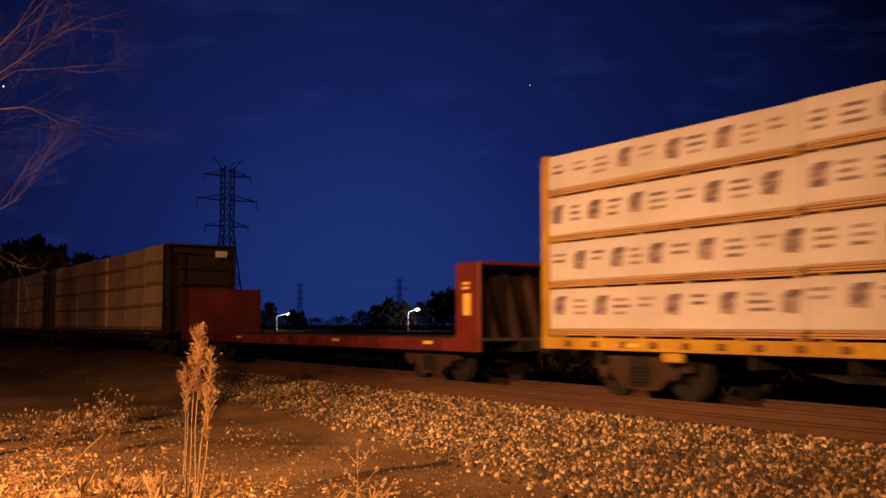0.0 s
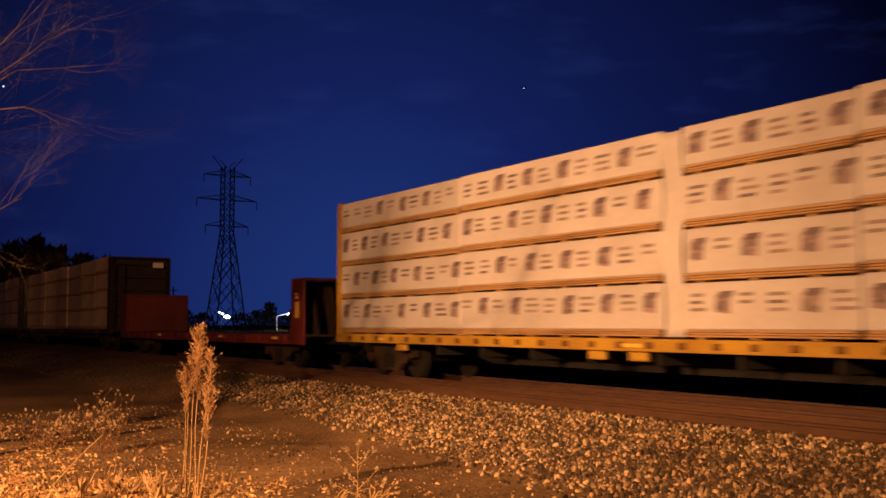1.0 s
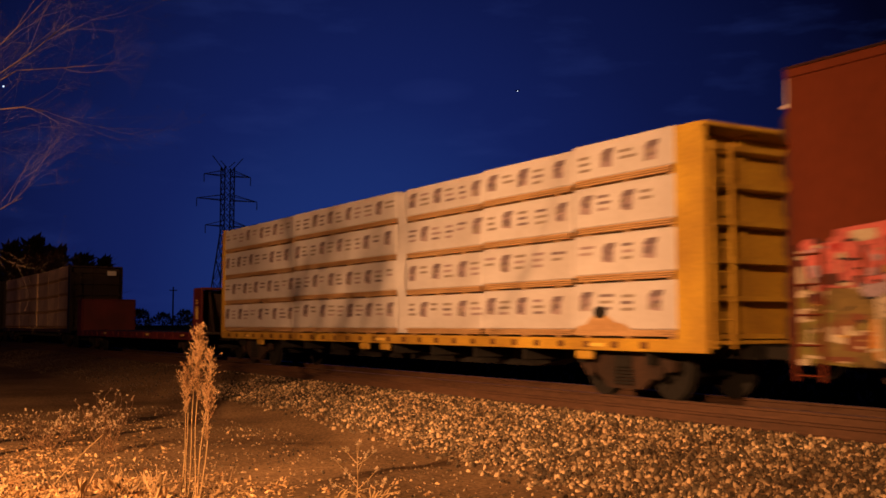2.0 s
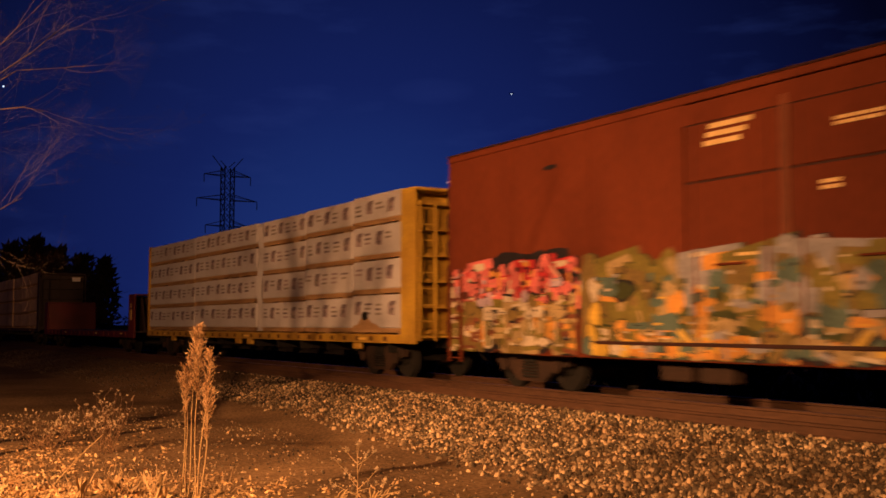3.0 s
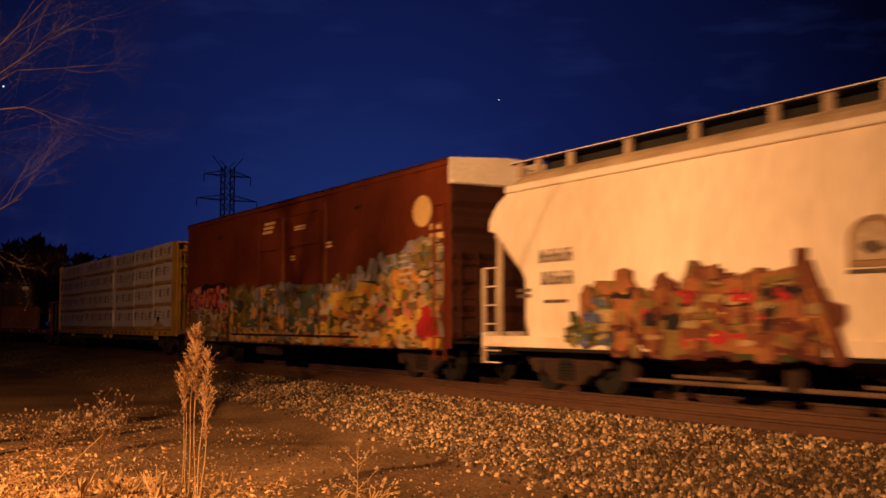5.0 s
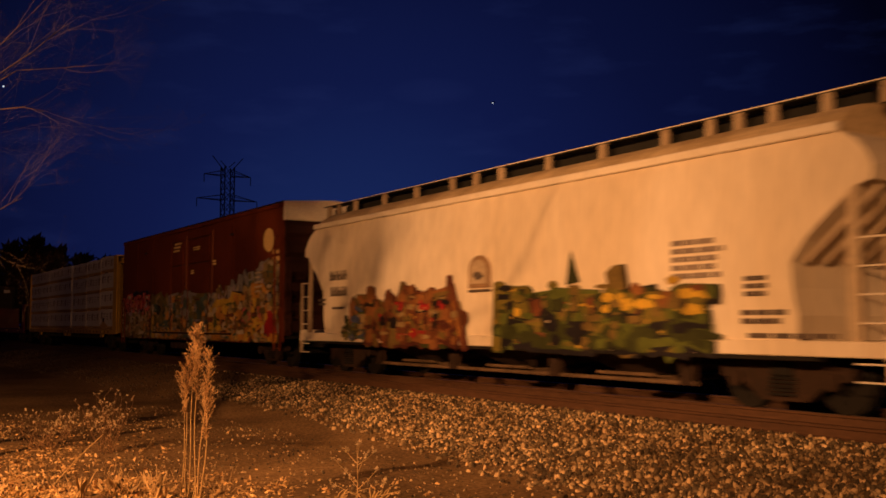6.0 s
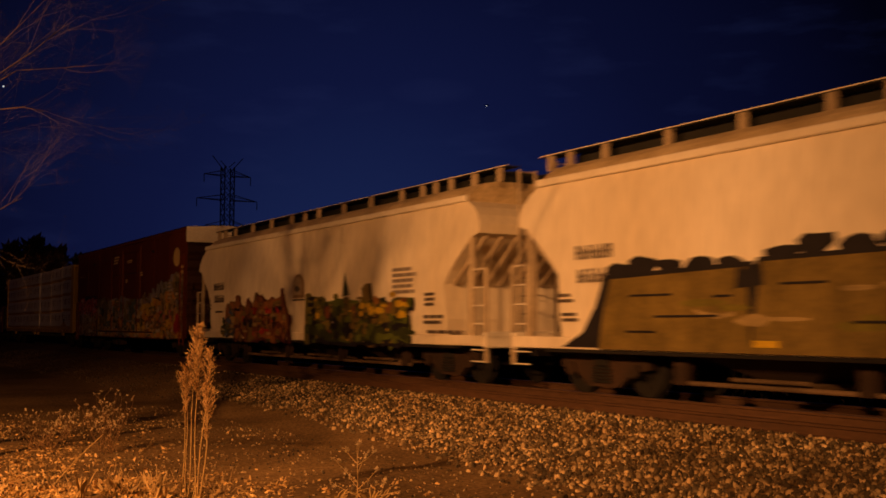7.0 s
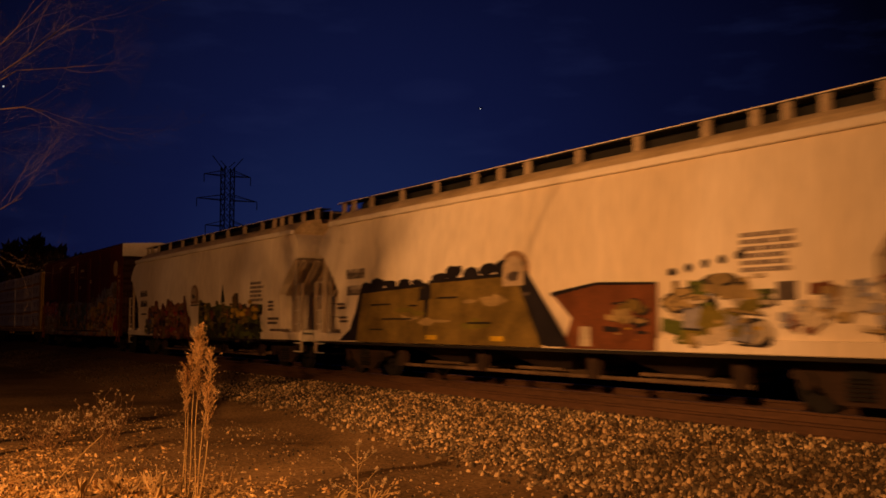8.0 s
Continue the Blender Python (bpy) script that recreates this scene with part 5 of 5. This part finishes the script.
def bare_tree(x, y, h, label, seed, lean, limbs=(), crowd=2, fork=None, first=4, stout=0.0075):
    random.seed(seed)
    z = height(x, y)
    t = thing("bare_tree", pose(x, y, z - 0.05), label, "tree")
    trunk, twigs = Tubes(7), Tubes(3)
    pts, p, d = [], Vector((0, 0, 0)), Vector((lean[0], lean[1], 1)).normalized()
    for i in range(9):
        pts.append(p.copy())
        if fork and i == 4:
            d = Vector(fork).normalized()
        p = p + (d + spread(0.05)).normalized() * h / 9
    trunk.path(pts, 0.09, 0.022)
    for i, q in enumerate(pts[first:]):
        for k in range(crowd):
            a = rnd(0, 6.28)
            nd = Vector((math.cos(a), math.sin(a), rnd(0.2, 0.9))).normalized()
            grow(trunk, q, nd, rnd(1.0, 1.5) * (1.0 - i * 0.03), stout, 4, 0.10, 0.33, twigs)
    for ends in limbs:
        q = [Vector(e) - Vector((x, y, z - 0.05)) for e in ends]
        start = min(pts, key=lambda p: abs(p.z - q[0].z + 0.6))
        trunk.path([start] + q, 0.015, 0.003)
        for p0, p1 in zip([start] + q, q):
            for k in range(2):
                grow(trunk, p0.lerp(p1, rnd(0.2, 1.0)), ((p1 - p0).normalized() + spread(0.35)).normalized(), rnd(0.35, 0.7), 0.0026, 4, 0.1, 0.34, twigs)
    trunk.done("trunk", M_BARK, t, "", True)
    twigs.done("crown", M_BARK, t, "fine bare twigs")


def woods(name, rows, seed, label, dense=260, clump=1.0):
    """A far stand of trees: trunks, limbs and a mass of twig clumps, uneven at the top."""
    random.seed(seed)
    tb = Tubes(3)
    for u, depth, top_v, spreadw in rows:
        p = at_view(u, depth)
        h = (574.6 - top_v) / 1842.1 * depth + 1.285 + 0.9
        base = Vector((p.x, p.y, GROUND - 0.2))
        tb.path([base, base + Vector((rnd(-0.3, 0.3), 0, h * 0.5)), base + Vector((rnd(-0.5, 0.5), 0, h * 0.98))], h * 0.02, h * 0.003)
        w = spreadw / 1842.1 * depth * 0.5
        for i in range(dense):
            k = random.random() ** 0.8
            zz = h * (0.12 + 0.88 * k)
            rr = w * (1 - 0.75 * max(0.0, k - 0.45) / 0.55) * random.random() ** 0.6
            a = rnd(0, 6.28)
            q = base + Vector((math.cos(a) * rr, math.sin(a) * rr, zz))
            s = h * rnd(0.03, 0.09) * clump
            tb.leaf(q, spread(1) + Vector((0, 0, 0.6)), s * 1.6, s * 0.8, 0.3)
            if i % 4 == 0:
                tb.path([q, q + (Vector((math.cos(a), math.sin(a), 1.2)) + spread(0.4)) * s * 1.1], h * 0.003, h * 0.001)
    tagged(tb.done(name, M_WOODS), label, "trees", kind="stuff")


def reed(x, y, stalks, label, seed, h):
    """A clump of dry stalks, each with a feathery seed head."""
    random.seed(seed)
    z = height(x, y)
    t = thing("dry_weed", pose(x, y, z), label, "weed")
    for k, (dx, hh, head, lean) in enumerate(stalks):
        stem, seedh = Tubes(5), Tubes(3)
        base = SIDE * (dx * 1.1 - 0.02) + spread(0.02)
        base.z = -0.03
        top = SIDE * (dx + lean) + Vector((rnd(-0.04, 0.04), rnd(-0.04, 0.04), hh))
        pts = [base.lerp(top, i / 6) + SIDE * 0.02 * math.sin(i + k) for i in range(7)]
        stem.path(pts, 0.009, 0.003)
        n = int(150 * head)
        for i in range(n):
            f = 1 - head / hh * random.random()
            q = base.lerp(top, f)
            taper = math.sin(math.pi * min(1, max(0.05, (1 - f) * hh / head)) ** 0.75) * 0.95 + 0.08
            d = (SIDE * rnd(-1, 1) + AHEAD * rnd(-1, 1)).normalized() * 0.55 + Vector((0, 0, rnd(0.5, 1.1)))
            ln = rnd(0.05, 0.17) * taper * 1.45
            e = q + d * ln
            seedh.path([q, q.lerp(e, 0.5) + spread(0.006), e], 0.003, 0.0015)
            for j in range(4):
                seedh.leaf(q.lerp(e, rnd(0.35, 1.0)) + spread(0.008), d + spread(0.5), rnd(0.02, 0.04), rnd(0.009, 0.018), 0.2)
        stem.done("stem", M_STRAW, t)
        seedh.done("seed_head", M_SEED, t, "feathery brown seed head")
    return t


def bush(x, y, w, h, label, seed, tips, count):
    """A low dry forb: many forking stems with small pale heads."""
    random.seed(seed)
    z = height(x, y)
    t = thing("dry_bush", pose(x, y, z), label, "weed")
    st, hd = Tubes(3), Tubes(3)
    for i in range(count):
        b = Vector((rnd(-0.2, 0.2) * w, rnd(-0.2, 0.2) * w, -0.02))
        top = b + SIDE * rnd(-0.5, 0.5) * w + AHEAD * rnd(-0.3, 0.3) * w
        top.z = h * rnd(0.55, 1.0)
        pts = [b.lerp(top, k / 4) + spread(0.012) for k in range(5)]
        st.path(pts, 0.005, 0.002)
        for j in range(tips):
            q = pts[random.choice((2, 3, 3, 4))]
            e = q + Vector((rnd(-1, 1), rnd(-1, 1), rnd(0.4, 1.3))) * 0.10 * h
            st.path([q, q.lerp(e, 0.5) + spread(0.008), e], 0.003, 0.0015)
            for m in range(5):
                hd.leaf(e + spread(0.006), spread(1) + Vector((0, 0, 0.6)), rnd(0.018, 0.036), rnd(0.012, 0.024), 0.3)
    tagged(st.done("tangle", M_TWIG, t), kind="stuff")
    tagged(hd.done("fluff", M_FLUFF, t, "small pale seed heads"), kind="stuff")
    return t


def small_weed(x, y):
    random.seed(5)
    t = thing("flowering_weed", pose(x, y, height(x, y)), "small dry weed with pale star-shaped seed heads", "weed")
    st, hd = Tubes(5), Tubes(3)
    st.path([Vector((0, 0, -0.02)), SIDE * 0.005 + Vector((0, 0, 0.25)), SIDE * -0.005 + Vector((0, 0, 0.62))], 0.007, 0.003)
    for dx, z0, z1 in ((-0.26, 0.22, 0.45), (0.2, 0.40, 0.56), (-0.16, 0.42, 0.6), (0.24, 0.12, 0.36), (-0.12, 0.15, 0.33), (0.10, 0.3, 0.55), (0.02, 0.5, 0.66), (0.3, 0.1, 0.2), (-0.3, 0.05, 0.2)):
        a, e = Vector((0, 0, z0)), SIDE * dx + AHEAD * rnd(-0.1, 0.1)
        e.z = z1
        st.path([a, a.lerp(e, 0.5) + Vector((0, 0, -0.01)), e], 0.005, 0.002)
        for k in range(3):
            c = e + spread(0.022)
            for m in range(8):
                hd.leaf(c, spread(1), rnd(0.028, 0.046), rnd(0.016, 0.027), 0.2)
    tagged(st.done("tangle", M_STRAW, t), kind="stuff")
    tagged(hd.done("fluff", M_FLUFF, t, "pale seed heads"), kind="stuff")


def litter():
    random.seed(17)
    tb = Tubes(3)
    for i in range(21000):
        depth = rnd(9.5, 22) if random.random() < 0.4 else rnd(10.5, 14)
        u = rnd(-120, 520) if random.random() < 0.85 else rnd(300, 1100)
        p = at_view(u, depth)
        if p.y > TOE - 0.8 or (depth > 14.5 and u > 150 and random.random() < 0.62) or (depth > 18 and random.random() < 0.6) or (u > 300 and random.random() < 0.88) or noise.noise((p.x * 0.8, p.y * 0.8, 9)) < -0.25:
            continue
        p.z = height(p.x, p.y) + rnd(0.005, 0.03)
        d = Vector((rnd(-1, 1), rnd(-1, 1), rnd(-0.25, 0.45)))
        tb.leaf(p, d, rnd(0.035, 0.09), rnd(0.02, 0.05), rnd(-0.5, 0.6))
    tagged(tb.done("leaf_litter", M_LEAF), "dead brown leaves scattered on the dirt", "leaves", kind="stuff")
    tb = Tubes(3)
    for i in range(500):
        u, depth = rnd(-60, 420), rnd(10.6, 14.5)
        p = at_view(u, depth)
        if noise.noise((p.x * 1.1, p.y * 1.1, 4)) < 0.0:
            continue
        p.z = height(p.x, p.y) - 0.01
        e = p + Vector((rnd(-0.14, 0.14), rnd(-0.14, 0.14), rnd(0.06, 0.28)))
        tb.path([p, p.lerp(e, 0.6) + Vector((0, 0, 0.02)), e], 0.004, 0.001)
    tagged(tb.done("dry_grass", M_STRAW), "short tufts of dry pale grass", "grass", kind="stuff")


def grass_tuft(u, depth, h, seed, n=9):
    random.seed(seed)
    p = at_view(u, depth)
    t = thing("grass_tuft", pose(p.x, p.y, height(p.x, p.y)), "tuft of bright dry grass blades", "grass", "dry tufts")
    tb = Tubes(4)
    for i in range(n):
        b = spread(0.03)
        b.z = -0.02
        e = b + SIDE * random.gauss(0.04, 0.13) + AHEAD * random.gauss(0, 0.1) + Vector((0, 0, h * rnd(0.4, 1)))
        tb.path([b, b.lerp(e, 0.5) + Vector((0, 0, 0.04)), e], 0.010, 0.003)
        tb.leaf(b.lerp(e, 0.45), (e - b) + spread(0.05), h * 0.5, 0.014, 0.2)
    tagged(tb.done("grass", M_STRAW, t), kind="stuff")


def dead_stick():
    p, q = at_view(105, 13.2), at_view(190, 13.6)
    p.z, q.z = height(p.x, p.y) + 0.01, height(q.x, q.y) + 0.62
    tb = Tubes(5)
    tb.path([p, p.lerp(q, 0.5) + Vector((0, 0, 0.03)), q], 0.012, 0.006)
    tagged(tb.done("leaning_stalk", M_STRAW), "pale broken stalk leaning into a dry bush", "stalk")


def place_by(u, v):
    """The place on the flat ground seen along that line of sight."""
    d = AHEAD + SIDE * (u - 784) / 1842.1 - ABOVE * (v - 441) / 1842.1
    k = (GROUND - EYE.z) / d.z
    return EYE + d * k


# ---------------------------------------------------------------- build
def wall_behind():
    """A plain block wall behind the camera, unseen, added to block the second light."""
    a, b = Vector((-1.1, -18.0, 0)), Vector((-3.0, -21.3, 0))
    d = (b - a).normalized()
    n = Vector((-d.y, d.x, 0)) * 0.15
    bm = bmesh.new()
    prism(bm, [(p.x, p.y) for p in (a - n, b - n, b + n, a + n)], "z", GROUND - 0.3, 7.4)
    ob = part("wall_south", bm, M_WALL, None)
    tagged(ob, "unseen grey block wall added behind the viewpoint to block a light", "wall", kind="structure")


build_ground()
build_track()
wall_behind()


def on_slope(rs):
    x = -4.0 - 25.0 * rs.rand() ** 1.35
    toe = TOE + min(1.3, max(0.0, (-9.0 - x) * 0.11)) + rs.uniform(-0.5, 0.3)
    return x, rs.uniform(toe, -1.62)


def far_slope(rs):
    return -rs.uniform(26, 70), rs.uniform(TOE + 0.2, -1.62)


def on_dirt(rs):
    while True:
        x, y = rs.uniform(-26, -5), rs.uniform(-11, TOE - 0.2)
        if rs.rand() < 0.4 + 0.6 * (noise.noise((x * 0.5, y * 0.5, 2)) > 0.05):
            return x, y


rocks("ballast", 30000, on_slope, lambda rs: 0.035 + 0.08 * rs.rand() ** 1.8, M_STONE, "pale crushed stone ballast on the railway bank", "ballast")
rocks("far_ballast", 3500, far_slope, lambda rs: rs.uniform(0.035, 0.09), M_SHADESTONE, "crushed stone ballast further along the bank, coloured dark for shade", "ballast")
rocks("track_ballast", 9000, lambda rs: (-rs.uniform(3, 40), rs.uniform(-1.75, 0.7)), lambda rs: rs.uniform(0.04, 0.07), M_STONE, "ballast between the ties", "ballast")
rocks("pebbles", 6500, on_dirt, lambda rs: 0.012 + 0.05 * rs.rand() ** 2.2, M_STONE, "loose pebbles trodden into the dirt", "pebbles")

random.seed(2)
centerbeam("centerbeam_car", "yellow centerbeam flat car loaded with wrapped lumber", M_YELLOW, -4.85, -16.16, 6.62, M_YELLOW)
load(0.0, True, M_WRAP)
wrapped_gap()
centerbeam("centerbeam_car", "dark brown centerbeam flat car loaded with weathered lumber", M_BROWN, -52.8, -64.5, -41.2, M_BROWN)
load(-47.95, False, M_WRAPGREY)
centerbeam("centerbeam_car", "dark brown centerbeam flat car ahead in the train", M_BROWN, -78.6, -90.2, -66.9, M_BROWN)
load(-73.65, False, M_WRAPGREY)
flatcar()
boxcar()
HOP1, HOP2 = 37.95, 58.1
one = hopper(HOP1, 9.55, "pale covered hopper with green and rust graffiti")
hopper_paint_one(one, HOP1)
two = hopper(HOP2, 9.75, "pale covered hopper with large gold graffiti letters")
hopper_paint_two(two, HOP2)
hopper(78.6, 9.6, "pale covered hopper at the end of the visible train")

lattice_tower(270, (401 - 784) / 1842.1, 45.5)
lattice_tower(820, (532 - 784) / 1842.1, 36, label="small lattice transmission tower far off")
lattice_tower(820, (707 - 784) / 1842.1, 40, label="small lattice transmission tower far off above trees")
far_lamp(738, 548, 380, True, 3.2)
far_lamp(514 - 2, 556, 400, True, 4.5)
far_lamp(403, 561, 390, False, 2.0, 1.5)
far_lamp(395, 556, 420, False, 2.0, 0.7)
far_lamp(388, 553, 440, False, 2.0, 0.8)

utility_pole()
woods("far_woods", [(20, 150, 440, 70), (62, 150, 430, 70), (100, 155, 446, 80), (145, 160, 455, 70), (185, 160, 465, 50), (-30, 150, 450, 90), (-80, 150, 450, 90)], 3, "dark woods beyond the railway", 900)
woods("tree_line", [(u, 420 + 30 * math.sin(u), v, w) for u, v, w in ((640, 553, 50), (668, 545, 50), (690, 534, 50), (715, 538, 45), (745, 540, 40), (775, 524, 55), (800, 520, 60), (835, 522, 60), (880, 528, 60), (930, 530, 60), (980, 535, 60), (600, 562, 60), (560, 564, 60), (520, 552, 26), (535, 555, 20), (478, 540, 34), (455, 552, 40), (430, 556, 50), (330, 552, 50), (290, 556, 60), (250, 550, 60), (360, 556, 50), (505, 560, 40))], 8, "low dark line of trees on the horizon", 420, 1.7)

def brush():
    """Low dark brush along the far side of the line."""
    random.seed(41)
    tb = Tubes(3)
    for i in range(9000):
        x, y = -rnd(4, 130), rnd(6, 13)
        h = 1.55 + 0.45 * noise.noise((x * 0.35, y * 0.3, 5))
        q = Vector((x, y, GROUND - 0.35 + h * random.random()))
        tb.leaf(q, spread(1) + Vector((0, 0, 0.8)), rnd(0.25, 0.6), rnd(0.12, 0.3), 0.3)
        if i % 5 == 0:
            tb.path([Vector((x, y, GROUND - 0.4)), q + spread(0.1)], 0.02, 0.006)
    tagged(tb.done("brush", M_BRUSH), "low dark brush along the far side of the tracks", "brush", kind="stuff")


brush()
def sight(u, v, depth):
    return EYE + (AHEAD + SIDE * (u - 784) / 1842.1 - ABOVE * (v - 441) / 1842.1) * depth


bare_tree(-15.7, -13.5, 7.6, "bare leafless tree lit by the street light", 14, (0.02, 0.02),
          [[sight(-60, 140, 12), sight(0, 80, 12), sight(85, -5, 12)], [sight(-80, 190, 12.2), sight(30, 125, 12.3), sight(150, 118, 12.4)], [sight(-90, 440, 12.1), sight(-20, 380, 12.1), sight(40, 350, 12.1)], [sight(-80, 420, 11.8), sight(0, 445, 11.8)], [sight(-60, 170, 12), sight(60, 90, 12.2), sight(115, 45, 12.3)], [sight(-60, 200, 12), sight(40, 190, 12.2), sight(85, 198, 12.3)]], fork=(-0.72, -0.68, 0.85))
# second tree stands out of view, added only for its mottled shade
bare_tree(-14.9, -15.4, 7.4, "unseen bare tree added to mottle the light on the train", 23, (0.02, 0.02), crowd=12, first=5, stout=0.0105)

p = place_by(338, 880)
weed = reed(p.x, p.y, [(-0.10, 1.62, 0.55, 0.06), (-0.02, 2.0, 0.75, 0.06), (0.04, 1.85, 0.7, 0.05), (0.09, 1.7, 0.6, 0.10), (0.0, 1.5, 0.5, -0.12), (0.14, 1.25, 0.6, 0.10)], "tall dry weed with feathery brown seed heads", 11, 2.0)
p = place_by(185, 800)
bush(p.x, p.y, 0.78, 0.92, "dry bushy weed with small pale seed heads", 6, 5, 26)
p = place_by(75, 795)
bush(p.x, p.y, 1.1, 0.55, "low dry grass and forbs", 9, 3, 40)
p = place_by(120, 775)
bush(p.x, p.y, 0.5, 0.55, "thin dry forb among the leaves", 10, 4, 10)
p = place_by(632, 885)
small_weed(p.x, p.y)
dead_stick()
for u, d, h, sd in ((150, 12.1, 0.42, 1), (212, 12.4, 0.36, 2), (285, 12.3, 0.40, 3), (240, 12.6, 0.25, 4), (600, 12.1, 0.2, 7), (660, 12.2, 0.2, 8)):
    grass_tuft(u, d, h, sd)
litter()

# a light crossing the sky, and a fixed one low in the branches
sky_dir = lambda u, v: (AHEAD + SIDE * (u - 784) / 1842.1 - ABOVE * (v - 441) / 1842.1)
plane = thing("aircraft", None, "aircraft crossing the sky, seen as a point of light", "aircraft")
bm = bmesh.new()
bar(bm, (-6, 0, 0), (6, 0, 0), 1.6, sides=10)
part("fuselage", bm, M_TOWER, plane)
part("wing", box(bmesh.new(), -1, 1, -6, 6, -0.1, 0.1), M_TOWER, plane)
bm = bmesh.new()
bmesh.ops.create_icosphere(bm, subdivisions=2, radius=0.9, matrix=Matrix.Translation((0, 0, -1.2)))
part("landing_light", bm, M_STAR, plane)
star = thing("distant_light", Matrix.Translation(EYE + sky_dir(6, 153) * 900), "small steady white light far beyond the branches", "light")
bm = bmesh.new()
bmesh.ops.create_icosphere(bm, subdivisions=2, radius=0.7)
part("bulb", bm, M_STAR, star)


def motions():
    for ob, at, turn in MOVERS:
        walk(ob, [(k * 0.5, pose(at.x - gone(k * 0.5), at.y, at.z, 0, 0, turn)) for k in range(17)])
    step = 1 / 15
    for ob, x in WHEELSETS:
        walk(ob, [(k * step, pose(x, 0, 0.457, 0, -math.degrees(gone(k * step) / 0.457), 0)) for k in range(121)])
    base = weed.matrix_basis.translation.copy()
    axis = Vector((AHEAD.x, AHEAD.y, 0)).normalized()
    rows = []
    for t, px in ((0, 0), (0.5, 1), (1, 0), (1.5, 0), (3, -2), (3.5, -4), (4, -7), (4.5, -7), (6, -4), (6.5, -4), (7, -2), (7.5, -2), (8, 0)):
        rows.append((t, Matrix.Translation(base) @ Matrix.Rotation(px / 290, 4, axis)))
    walk(weed, rows)
    walk(plane, [(t, Matrix.Translation(EYE + sky_dir(938 - 11 * t, 150 + 5.2 * t) * 2000)) for t in (0, 2, 4, 6, 8)])


motions()
